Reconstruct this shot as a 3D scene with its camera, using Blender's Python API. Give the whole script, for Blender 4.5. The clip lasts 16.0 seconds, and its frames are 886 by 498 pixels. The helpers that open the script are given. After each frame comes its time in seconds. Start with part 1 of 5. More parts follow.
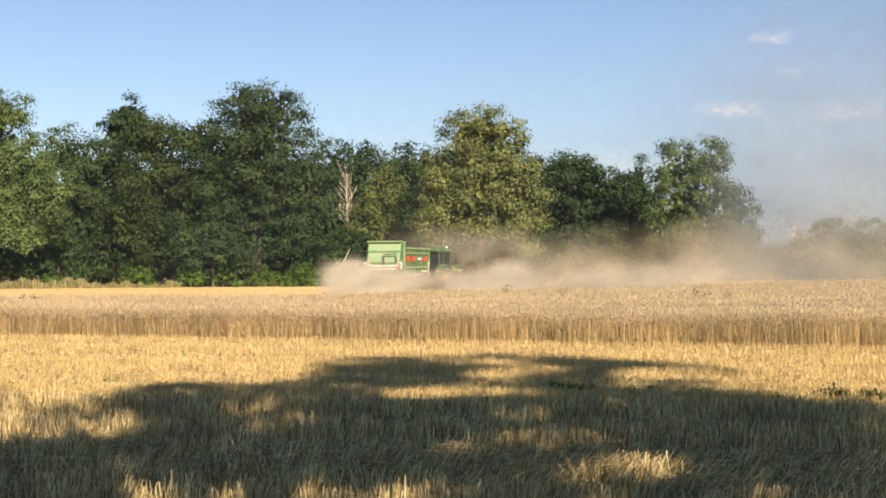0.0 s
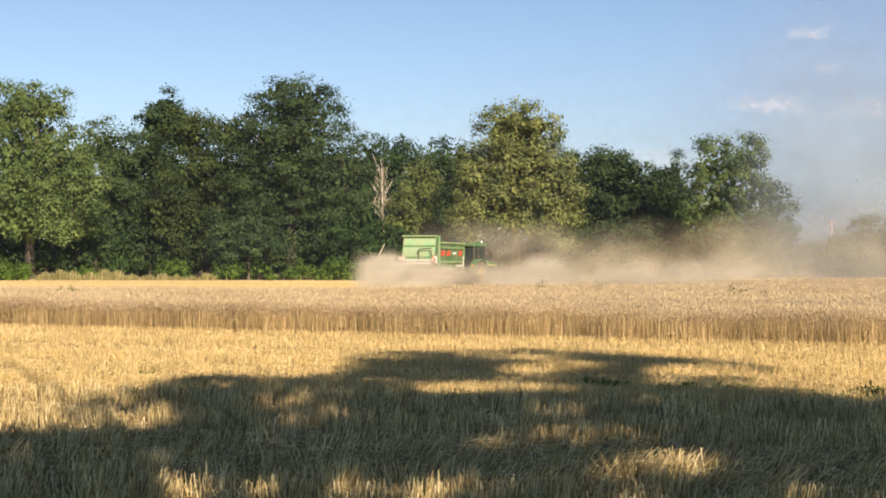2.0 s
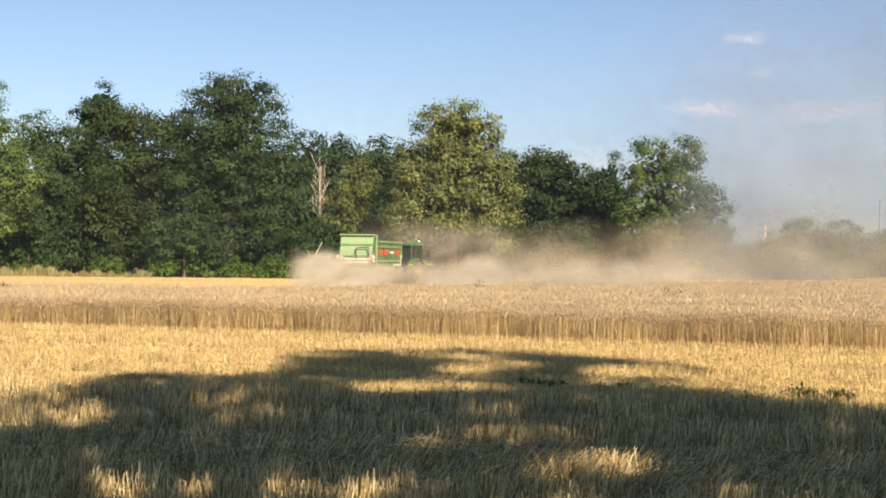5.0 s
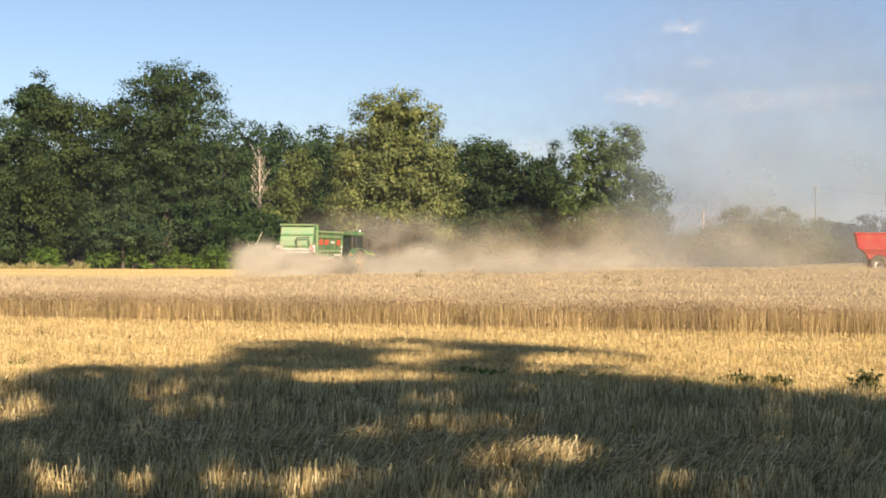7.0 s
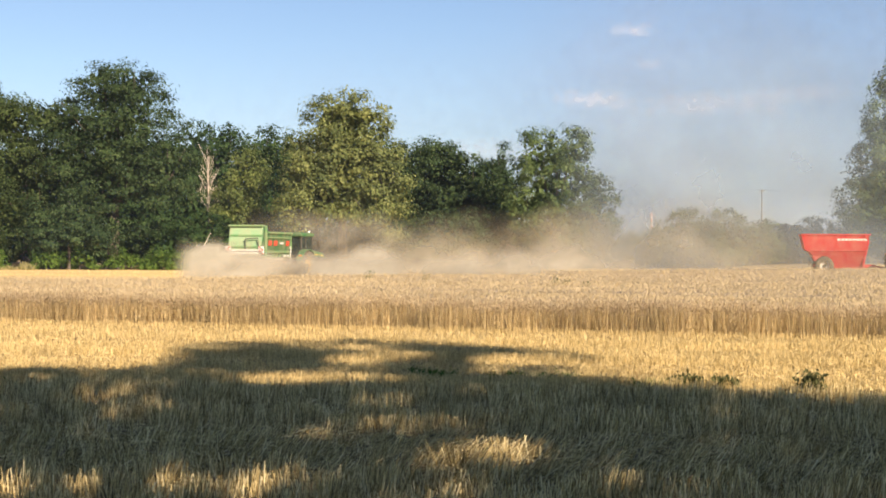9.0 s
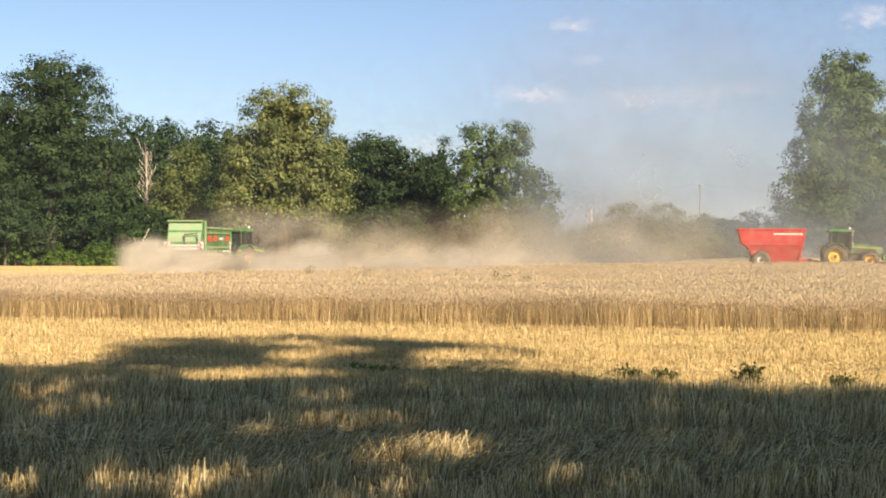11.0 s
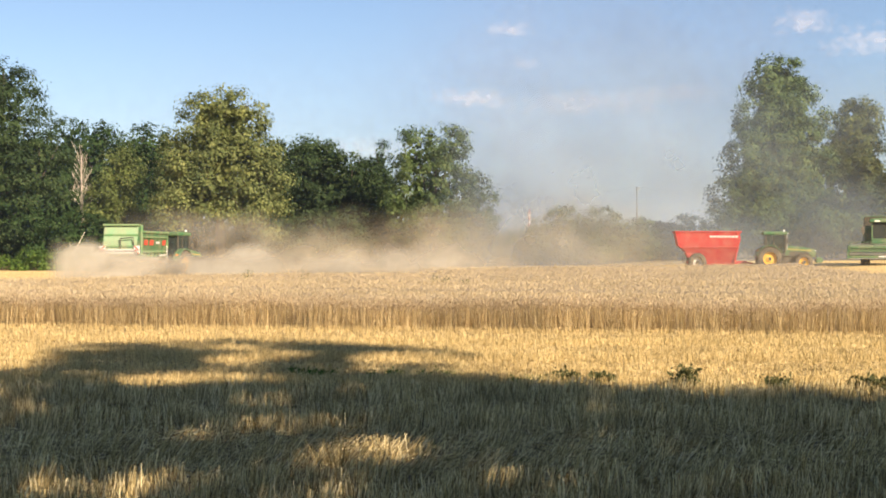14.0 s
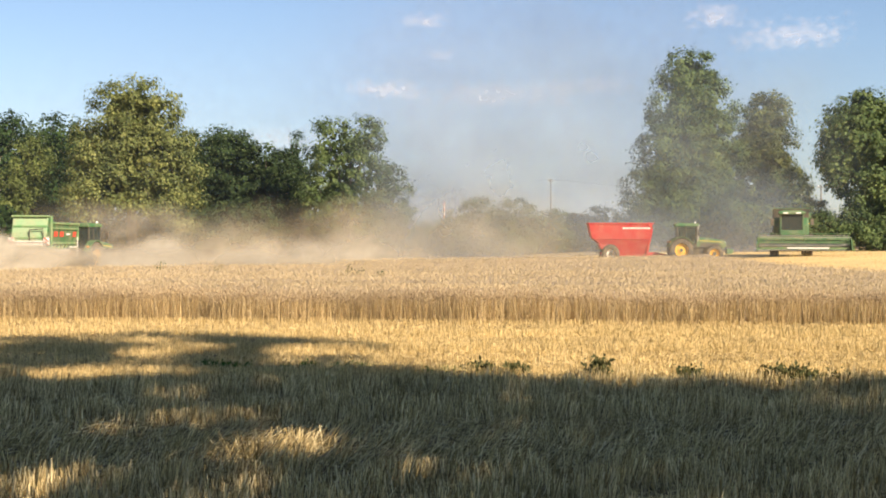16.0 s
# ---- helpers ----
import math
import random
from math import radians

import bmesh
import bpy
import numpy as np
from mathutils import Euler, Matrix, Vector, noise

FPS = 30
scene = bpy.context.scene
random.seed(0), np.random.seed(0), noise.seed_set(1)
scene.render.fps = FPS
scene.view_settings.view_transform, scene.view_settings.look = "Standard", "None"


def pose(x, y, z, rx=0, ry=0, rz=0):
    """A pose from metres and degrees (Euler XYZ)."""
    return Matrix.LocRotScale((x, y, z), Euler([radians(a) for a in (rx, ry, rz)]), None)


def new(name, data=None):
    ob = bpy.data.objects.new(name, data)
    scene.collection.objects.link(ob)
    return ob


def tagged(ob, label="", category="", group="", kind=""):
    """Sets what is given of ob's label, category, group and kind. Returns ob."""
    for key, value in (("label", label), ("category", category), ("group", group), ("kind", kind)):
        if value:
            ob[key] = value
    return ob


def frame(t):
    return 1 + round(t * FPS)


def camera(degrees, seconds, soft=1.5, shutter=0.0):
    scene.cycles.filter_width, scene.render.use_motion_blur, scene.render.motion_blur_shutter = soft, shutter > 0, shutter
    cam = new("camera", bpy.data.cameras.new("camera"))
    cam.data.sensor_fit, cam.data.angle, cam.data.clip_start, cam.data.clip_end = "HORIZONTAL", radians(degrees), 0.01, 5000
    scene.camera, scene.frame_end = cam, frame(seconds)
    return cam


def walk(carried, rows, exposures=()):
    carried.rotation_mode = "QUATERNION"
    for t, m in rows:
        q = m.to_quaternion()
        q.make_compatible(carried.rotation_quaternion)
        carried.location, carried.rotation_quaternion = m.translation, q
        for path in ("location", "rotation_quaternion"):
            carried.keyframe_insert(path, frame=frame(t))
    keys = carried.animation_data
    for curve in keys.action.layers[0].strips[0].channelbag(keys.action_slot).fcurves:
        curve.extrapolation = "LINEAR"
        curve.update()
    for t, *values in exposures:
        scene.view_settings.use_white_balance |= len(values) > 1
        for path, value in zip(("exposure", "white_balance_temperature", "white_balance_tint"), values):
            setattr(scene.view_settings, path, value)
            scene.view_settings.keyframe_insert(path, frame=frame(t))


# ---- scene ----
cam = camera(35.0, 16.0, 1.82)
EYE, TILT, LEAN = 1.9, 0.62, 0.2
# seconds, yaw, pitch, roll: the camera stands and pans from one spot
ROWS = [
    (0.0, -0.000, 0.000, 0.000),
    (0.5, 0.650, 0.026, -0.383),
    (1.0, 1.320, 0.049, -0.479),
    (1.5, 1.493, -0.011, -0.382),
    (2.0, 1.427, -0.224, -0.381),
    (2.5, 1.339, -0.281, -0.415),
    (3.0, 1.465, -0.282, -0.512),
    (3.5, 1.540, -0.365, -0.666),
    (4.0, 1.093, -0.517, -0.744),
    (4.5, 0.106, -0.412, -0.841),
    (5.0, -1.120, -0.222, -0.955),
    (7.5, -3.998, -0.665, -0.612),
    (8.0, -4.550, -0.641, -0.651),
    (8.5, -4.977, -0.525, -0.604),
    (9.0, -5.592, -0.554, -0.694),
    (11.5, -8.547, -0.736, -0.614),
    (12.0, -9.038, -0.694, -0.613),
    (12.5, -9.419, -0.745, -0.370),
    (13.0, -9.784, -0.707, -0.382),
    (13.5, -10.091, -0.622, -0.425),
    (14.0, -10.518, -0.570, -0.459),
    (14.5, -11.332, -0.460, -0.499),
    (15.0, -12.613, -0.629, -0.734),
    (15.5, -13.496, -0.866, -0.702),
    (16.0, -13.983, -0.887, -0.485),
]
walk(cam, [(t, pose(0, 0, EYE, TILT, LEAN, 0) @ pose(0, 0, 0, 90 + pitch, roll, yaw)) for t, yaw, pitch, roll in ROWS],
     exposures=((0.0, 1.0, 7000, 11), (5.0, 1.02, 7000, 11), (9.0, 1.08, 7000, 11), (16.0, 1.14, 7000, 11)))

# ---------- light ----------
SUN_EL, SUN_WAY = 29.0, -25.0          # elevation; degrees to the right of straight ahead into which the light travels
world = bpy.data.worlds.new("world")
scene.world = world
world.use_nodes = True
wn = world.node_tree
sky = wn.nodes.new("ShaderNodeTexSky")
sky.sky_type, sky.sun_disc = "NISHITA", False
sky.sun_elevation, sky.sun_rotation = radians(SUN_EL), radians(180 + SUN_WAY)
sky.altitude, sky.air_density, sky.dust_density, sky.ozone_density = 100, 1.0, 0.1, 2.4
tint = wn.nodes.new("ShaderNodeMix")
tint.data_type, tint.blend_type = "RGBA", "MULTIPLY"
tint.inputs[0].default_value, tint.inputs[7].default_value = 1.0, (0.93, 0.965, 1.10, 1)
wn.links.new(sky.outputs[0], tint.inputs[6])
wn.links.new(tint.outputs[2], wn.nodes["Background"].inputs[0])
wn.nodes["Background"].inputs[1].default_value = 0.0555
sun_data = bpy.data.lights.new("sun", "SUN")
sun_data.energy, sun_data.angle, sun_data.color = 4.25, radians(0.55), (1.0, 0.86, 0.67)
sun = new("sun", sun_data)
ce, se, ca, sa = math.cos(radians(SUN_EL)), math.sin(radians(SUN_EL)), math.cos(radians(SUN_WAY)), math.sin(radians(SUN_WAY))
LIGHT = Vector((sa * ce, ca * ce, -se))
sun.matrix_world = Matrix.Translation((0, -60, 40)) @ LIGHT.to_track_quat("-Z", "Y").to_matrix().to_4x4()


# ---------- materials ----------
def material(name, rough=0.6, metal=0.0):
    m = bpy.data.materials.new(name)
    m.use_nodes = True
    b = m.node_tree.nodes["Principled BSDF"]
    b.inputs["Roughness"].default_value, b.inputs["Metallic"].default_value = rough, metal
    return m, m.node_tree, b


def ramp(nt, source, stops):
    r = nt.nodes.new("ShaderNodeValToRGB")
    els = r.color_ramp.elements
    while len(els) < len(stops):
        els.new(0.5)
    for e, (p, c) in zip(els, stops):
        e.position, e.color = p, (*c, 1)
    nt.links.new(source, r.inputs[0])
    return r.outputs[0]


def coords(nt, stretch=(1, 1, 1), kind="Object"):
    tc, mp = nt.nodes.new("ShaderNodeTexCoord"), nt.nodes.new("ShaderNodeMapping")
    nt.links.new(tc.outputs[kind], mp.inputs[0])
    mp.inputs["Scale"].default_value = stretch
    return mp.outputs[0]


def noise_of(nt, vec, scale, detail=4, rough=0.55):
    n = nt.nodes.new("ShaderNodeTexNoise")
    n.inputs["Scale"].default_value, n.inputs["Detail"].default_value, n.inputs["Roughness"].default_value = scale, detail, rough
    nt.links.new(vec, n.inputs["Vector"])
    return n.outputs["Fac"]


def mixed(nt, fac, a, b, blend="MIX"):
    m = nt.nodes.new("ShaderNodeMix")
    m.data_type, m.blend_type = "RGBA", blend
    for value, socket in ((fac, m.inputs[0]), (a, m.inputs[6]), (b, m.inputs[7])):
        if isinstance(value, (int, float)):
            socket.default_value = value
        elif isinstance(value, tuple):
            socket.default_value = (*value, 1)
        else:
            nt.links.new(value, socket)
    return m.outputs[2]


def bump_of(nt, bsdf, height, strength, distance):
    b = nt.nodes.new("ShaderNodeBump")
    b.inputs["Strength"].default_value, b.inputs["Distance"].default_value = strength, distance
    nt.links.new(height, b.inputs["Height"])
    nt.links.new(b.outputs[0], bsdf.inputs["Normal"])


def island(nt):
    return nt.nodes.new("ShaderNodeNewGeometry").outputs["Random Per Island"]


def between(a, b, share):
    return tuple(p + (q - p) * share for p, q in zip(a, b))


def leafy(name, dark, mid, light, through_light=0.2, blotch=0.35, low=(0.55, 0.60, 0.58), high=(1.25, 1.2, 1.02), soft=0.3):
    """Leaves: each one its own green, in larger lighter and darker drifts."""
    m, nt, b = material(name, 0.7)
    c = ramp(nt, island(nt), ((0.0, between(dark, mid, soft)), (0.55, mid), (1.0, between(light, mid, soft))))
    drift = ramp(nt, noise_of(nt, coords(nt), blotch, 3), ((0.35, low), (0.65, high)))
    c = mixed(nt, 1.0, c, drift, "MULTIPLY")
    nt.links.new(c, b.inputs["Base Color"])
    b.inputs["Specular IOR Level"].default_value = 0.12
    tr, mx = nt.nodes.new("ShaderNodeBsdfTranslucent"), nt.nodes.new("ShaderNodeMixShader")
    nt.links.new(mixed(nt, 1.0, c, (1.1, 1.2, 0.5), "MULTIPLY"), tr.inputs[0])
    mx.inputs[0].default_value = through_light
    nt.links.new(b.outputs[0], mx.inputs[1])
    nt.links.new(tr.outputs[0], mx.inputs[2])
    nt.links.new(mx.outputs[0], nt.nodes["Material Output"].inputs[0])
    return m


def stalky(name, dark, mid, light, blotch=0.5, through_light=0.2):
    return leafy(name, dark, mid, light, through_light, blotch, (0.82, 0.80, 0.76), (1.08, 1.06, 1.02), 0.0)


def painted(name, colour, rough=0.4, metal=0.0, dust=0.35):
    """Machine paint under field dust."""
    m, nt, b = material(name, rough, metal)
    v = coords(nt)
    dusty = ramp(nt, noise_of(nt, v, 1.6, 6, 0.65), ((0.35, (0, 0, 0)), (0.75, (dust, dust, dust))))
    fine = ramp(nt, noise_of(nt, v, 14, 4), ((0.3, tuple(0.9 * k for k in colour)), (0.7, tuple(min(1, 1.08 * k) for k in colour))))
    nt.links.new(mixed(nt, dusty, fine, (0.42, 0.33, 0.22)), b.inputs["Base Color"])
    r = ramp(nt, noise_of(nt, v, 3, 4), ((0.3, (rough, rough, rough)), (0.8, (min(1, rough + 0.3),) * 3)))
    nt.links.new(r, b.inputs["Roughness"])
    return m


def glassy(name, tint):
    m, nt, b = material(name, 0.05)
    b.inputs["Base Color"].default_value = (*tint, 1)
    b.inputs["Transmission Weight"].default_value = 0.9
    b.inputs["IOR"].default_value = 1.1
    return m


def barky(name, dark, light):
    m, nt, b = material(name, 0.85)
    v = coords(nt, (3, 3, 0.6))
    n = noise_of(nt, v, 2.5, 6, 0.7)
    nt.links.new(ramp(nt, n, ((0.3, dark), (0.7, light))), b.inputs["Base Color"])
    bump_of(nt, b, n, 0.6, 0.05)
    return m


def grounded():
    m, nt, b = material("stubble_ground", 0.9)
    v = coords(nt)
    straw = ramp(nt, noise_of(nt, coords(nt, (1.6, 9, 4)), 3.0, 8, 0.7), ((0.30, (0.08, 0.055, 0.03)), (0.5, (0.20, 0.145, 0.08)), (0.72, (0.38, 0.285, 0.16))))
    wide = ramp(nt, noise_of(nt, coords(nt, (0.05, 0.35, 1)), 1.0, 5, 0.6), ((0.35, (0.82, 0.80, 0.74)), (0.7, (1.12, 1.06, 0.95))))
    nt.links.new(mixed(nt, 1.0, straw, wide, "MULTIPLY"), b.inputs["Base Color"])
    b.inputs["Specular IOR Level"].default_value = 0.08
    bump_of(nt, b, noise_of(nt, v, 22, 6, 0.7), 0.3, 0.03)
    return m


GROUND = grounded()
BARK = barky("bark", (0.035, 0.028, 0.02), (0.16, 0.13, 0.10))
PALE_BARK = barky("birch_bark", (0.46, 0.39, 0.31), (0.74, 0.66, 0.55))
OAK = leafy("oak_leaves", (0.019, 0.037, 0.018), (0.044, 0.074, 0.032), (0.092, 0.125, 0.056))
ASH = leafy("ash_leaves", (0.024, 0.047, 0.022), (0.052, 0.087, 0.040), (0.093, 0.127, 0.061))
OLIVE = leafy("olive_oak_leaves", (0.024, 0.040, 0.016), (0.052, 0.078, 0.029), (0.102, 0.130, 0.054))
BIRCH = leafy("birch_leaves", (0.064, 0.093, 0.030), (0.134, 0.168, 0.059), (0.217, 0.243, 0.097))
CHESTNUT = leafy("chestnut_leaves", (0.072, 0.096, 0.039), (0.151, 0.178, 0.072), (0.245, 0.257, 0.113))
LIME = leafy("lime_leaves", (0.052, 0.090, 0.031), (0.106, 0.157, 0.057), (0.176, 0.222, 0.092))
POPLAR = leafy("poplar_leaves", (0.055, 0.092, 0.037), (0.107, 0.157, 0.065), (0.176, 0.220, 0.099))
WOOD = leafy("woodland_leaves", (0.021, 0.047, 0.019), (0.042, 0.079, 0.029), (0.074, 0.111, 0.042))
CONIFER = leafy("conifer_needles", (0.024, 0.048, 0.027), (0.048, 0.080, 0.043), (0.076, 0.112, 0.060), 0.25)
SHRUB = leafy("shrub_leaves", (0.044, 0.087, 0.018), (0.087, 0.153, 0.032), (0.160, 0.218, 0.052))
RUSSET = leafy("russet_leaves", (0.054, 0.079, 0.029), (0.104, 0.126, 0.049), (0.162, 0.173, 0.072))
DRY_GRASS = stalky("dry_grass", (0.14, 0.15, 0.055), (0.33, 0.30, 0.14), (0.55, 0.49, 0.28))
STRAW = stalky("straw", (0.34, 0.25, 0.12), (0.64, 0.485, 0.24), (0.84, 0.67, 0.39), 0.7)
NEAR_STRAW = stalky("near_straw", (0.11, 0.08, 0.04), (0.57, 0.44, 0.225), (0.95, 0.81, 0.53), 0.9)
WHEAT_STEM = stalky("wheat_stems", (0.27, 0.185, 0.10), (0.56, 0.42, 0.235), (0.76, 0.61, 0.375))
WHEAT_EAR = stalky("edge_ears", (0.34, 0.25, 0.165), (0.50, 0.385, 0.255), (0.65, 0.52, 0.355), 0.25)
WHEAT_HEAD = stalky("wheat_heads", (0.41, 0.32, 0.215), (0.515, 0.41, 0.275), (0.62, 0.51, 0.355), 0.25)
DULL_WEED = leafy("dull_weed_leaves", (0.05, 0.06, 0.028), (0.10, 0.10, 0.045), (0.17, 0.155, 0.08))
WEED = leafy("weed_leaves", (0.03, 0.055, 0.015), (0.055, 0.09, 0.025), (0.09, 0.13, 0.04))


# ---------- building helpers ----------
def part(name, bm, mat, parent=None, label=""):
    """Links a bmesh as one mesh object, under its thing or part if one is given."""
    me = bpy.data.meshes.new(name)
    bm.to_mesh(me)
    bm.free()
    me.materials.append(mat)
    ob = new(name, me)
    ob.parent = parent
    return tagged(ob, label)


def raw(name, verts, faces, mat, parent=None, label=""):
    """A mesh from numpy arrays: all faces with the same count of corners."""
    me = bpy.data.meshes.new(name)
    n, k = faces.shape
    me.vertices.add(len(verts))
    me.vertices.foreach_set("co", np.ascontiguousarray(verts, dtype=np.float32).ravel())
    me.loops.add(n * k)
    me.loops.foreach_set("vertex_index", np.ascontiguousarray(faces, dtype=np.int32).ravel())
    me.polygons.add(n)
    me.polygons.foreach_set("loop_start", np.arange(0, n * k, k, dtype=np.int32))
    me.update(calc_edges=True)
    me.materials.append(mat)
    ob = new(name, me)
    ob.parent = parent
    return tagged(ob, label)


def smoothstep(a, b, v):
    t = np.clip((v - a) / (b - a), 0, 1)
    return t * t * (3 - 2 * t)


def ground_z(x, y):
    """The field dips a little towards the wood, rises to the far right, and a low hill closes it there."""
    x, y = np.asarray(x, float), np.asarray(y, float)
    z = (0.013 * np.clip(x, 0, 70) + 0.43 * smoothstep(41, 54, x)) * smoothstep(35, 100, y) - 0.38 * smoothstep(36, 90, y)
    return z + 9.0 * smoothstep(190, 420, y) * smoothstep(70, 230, x)


def at(az, dist):
    """A place on the ground, by the bearing to the left of straight ahead and the distance from the camera's spot."""
    x, y = -math.sin(radians(az)) * dist, math.cos(radians(az)) * dist
    return x, y, float(ground_z(x, y))


def unit(v):
    return v / np.maximum(np.linalg.norm(v, axis=-1, keepdims=True), 1e-9)


def leaf_quads(rng, centres, normals, size, aspect=0.6, jitter=0.7):
    """A diamond-shaped leaf at each centre, facing about along its normal, hanging a little."""
    n = len(centres)
    nn = unit(normals + jitter * rng.normal(size=(n, 3)))
    ref = rng.normal(size=(n, 3)) * 0.6 + np.array([0, 0, -1.0])
    u = unit(ref - nn * (ref * nn).sum(1, keepdims=True))
    v = np.cross(nn, u)
    s = size * rng.uniform(0.6, 1.35, (n, 1))
    verts = np.stack([centres - u * s * 0.5, centres + v * s * aspect * 0.5, centres + u * s * 0.5, centres - v * s * aspect * 0.5], 1).reshape(-1, 3)
    return verts, np.arange(4 * n).reshape(n, 4)


def tube(bm, a, b, r0, r1, sides=7):
    """A tapered limb from a to b."""
    a, b = Vector(a), Vector(b)
    d = (b - a).normalized()
    x = d.orthogonal().normalized()
    y = d.cross(x)
    rings = []
    for p, r in ((a, r0), (b, r1)):
        rings.append([bm.verts.new(p + (x * math.cos(k) + y * math.sin(k)) * r) for k in (2 * math.pi * i / sides for i in range(sides))])
    for i in range(sides):
        j = (i + 1) % sides
        bm.faces.new((rings[0][i], rings[0][j], rings[1][j], rings[1][i]))
    bm.faces.new(list(reversed(rings[0])))
    bm.faces.new(rings[1])


def crown_points(rng, lobes, puffs, per_puff, puff_size, inner=0.25, flat=0.85):
    """Leaf places and facings: puffs sit on the skins of the lobes (x, y, z, rx, ry, rz), with some inside."""
    vol = np.array([l[3] * l[5] + l[4] * l[5] for l in lobes])
    share = np.maximum(3, (puffs * vol / vol.sum())).astype(int)
    cs, ns = [], []
    for (x, y, z, rx, ry, rz), k in zip(lobes, share):
        d = unit(rng.normal(size=(k, 3)))
        d[:, 2] = np.where(d[:, 2] < -0.75, -d[:, 2], d[:, 2])
        r = np.where(rng.random(k) < inner, rng.uniform(0.4, 0.75, k), rng.uniform(0.80, 1.08, k))[:, None]
        c = np.array([x, y, z]) + d * r * np.array([rx, ry, rz])
        size = puff_size * rng.uniform(0.6, 1.4, (k, 1))
        cc = np.repeat(c, per_puff, 0)
        dd = np.repeat(d, per_puff, 0)
        q = rng.normal(size=(k * per_puff, 3))
        q[:, 2] = np.where(rng.random(len(q)) < 0.45, np.abs(q[:, 2]), q[:, 2])
        q = unit(q + 0.55 * dd)
        rr = rng.uniform(0.35, 1.15, (k * per_puff, 1))
        off = (q * rr + rng.normal(0, 0.13, (k * per_puff, 3))) * np.repeat(size, per_puff, 0) * np.array([1.0, 1.0, flat])
        cs.append(cc + off)
        ns.append(0.25 * dd + 1.0 * q + np.array([0, 0, 0.35]))
    return np.concatenate(cs), np.concatenate(ns)


def tree(name, where, height, lobes, mat, label, category="tree", seed=1, leaf=0.5, puffs=170, per_puff=55, puff=0.95, trunk=0.35, bark=None, group="", fork=0.35, lean=(0, 0), thick=0.92, fill=1.0, core=0.2, gaps=(), flat=0.8, fine=1.35):
    """A tree: tapered trunk, limbs into the lobes, and a crown of many leaves. Lobes are given in parts of the height, round the trunk's foot."""
    rng = np.random.default_rng(seed)
    x, y, z = where
    root = tagged(new(name), label, category, group)
    root.location = (x, y, z - 0.05)
    if height > 10 and not gaps:
        height += 0.4
    lob = [tuple(v * height for v in l) for l in lobes]
    bm = bmesh.new()
    top = Vector((lean[0] * height, lean[1] * height, height * 0.86))
    knee = Vector((lean[0] * height * 0.3, lean[1] * height * 0.3, height * fork))
    tube(bm, (0, 0, 0), (0, 0, 0.4), trunk * 1.45, trunk * 1.05)
    tube(bm, (0, 0, 0.38), knee, trunk * 1.05, trunk * 0.72)
    tube(bm, knee, top, trunk * 0.72, trunk * 0.12)
    for lx, ly, lz, rx, ry, rz in lob:
        tube(bm, knee * rng.uniform(0.7, 1.1), (lx, ly, lz), trunk * 0.42, trunk * 0.12, 6)
        for _ in range(3):
            e = Vector((lx, ly, lz)) + Vector((rng.uniform(-0.7, 0.7) * rx, rng.uniform(-0.7, 0.7) * ry, rng.uniform(-0.3, 0.8) * rz))
            tube(bm, (lx, ly, lz - rz * 0.2), e, trunk * 0.14, trunk * 0.05, 5)
    part("trunk", bm, bark or BARK, root)
    lob = [(l[0], l[1], l[2], l[3] * 1.02, l[4] * 1.02, l[5] * 1.02) for l in lob]
    c, nn = crown_points(rng, lob, int(puffs * thick), int(per_puff * fill * fine), puff, 0.18, flat)
    c[:, 2] = np.maximum(c[:, 2], 0.15)
    # open places in the crown, through which the sun reaches spots on the stubble
    if gaps:
        sx = x + c[:, 0] - (c[:, 2] - 0.12) * LIGHT.x / LIGHT.z
        sy = y + c[:, 1] - (c[:, 2] - 0.12) * LIGHT.y / LIGHT.z
        open_ = np.sin(1.9 * sx + 1.1 * np.sin(0.7 * sy)) + np.sin(0.8 * sx - 2.6 * sy + 1.0) + np.sin(1.3 * sx + 3.7 * sy + 2.0) + np.sin(3.1 * sx - 1.2 * sy)
        keep = rng.random(len(c)) < np.clip(0.50 + 0.26 * smoothstep(2.2, 4.5, sx) - 0.15 * open_, 0.14, 1.0)
        ragged = rng.normal(0, 0.25, len(c))
        keep &= sy + ragged < shade_end(sx) + 0.3 * np.sin(2.7 * sx)
        for gx, gy, rx, ry, clear in gaps:
            keep &= (((sx - gx) / (rx + 0.10)) ** 2 + ((sy - gy) / (ry + 0.20)) ** 2 > rng.uniform(0.7, 1.3, len(c))) | (rng.random(len(c)) > 0.5 + 0.49 * clear)
        c, nn = c[keep], nn[keep]
    v, f = leaf_quads(rng, c, nn, leaf * 0.8 / fine ** 0.5, 0.7, 0.32)
    # large leaves deep inside close the crown against the sky
    m = int(len(c) * core)
    k = rng.choice(len(lob), m, p=np.array([l[3] * l[5] for l in lob]) / sum(l[3] * l[5] for l in lob))
    arr = np.array(lob)[k]
    ci = arr[:, :3] + unit(rng.normal(size=(m, 3))) * rng.uniform(0.2, 0.66, (m, 1)) * arr[:, 3:]
    ci[:, 2] = np.maximum(ci[:, 2], 0.3)
    v2, f2 = leaf_quads(rng, ci, rng.normal(size=(m, 3)), leaf * 1.6, 0.8)
    v, f = np.concatenate([v, v2]), np.concatenate([f, f2 + len(v)])
    raw("crown", v, f, mat, root)
    return root


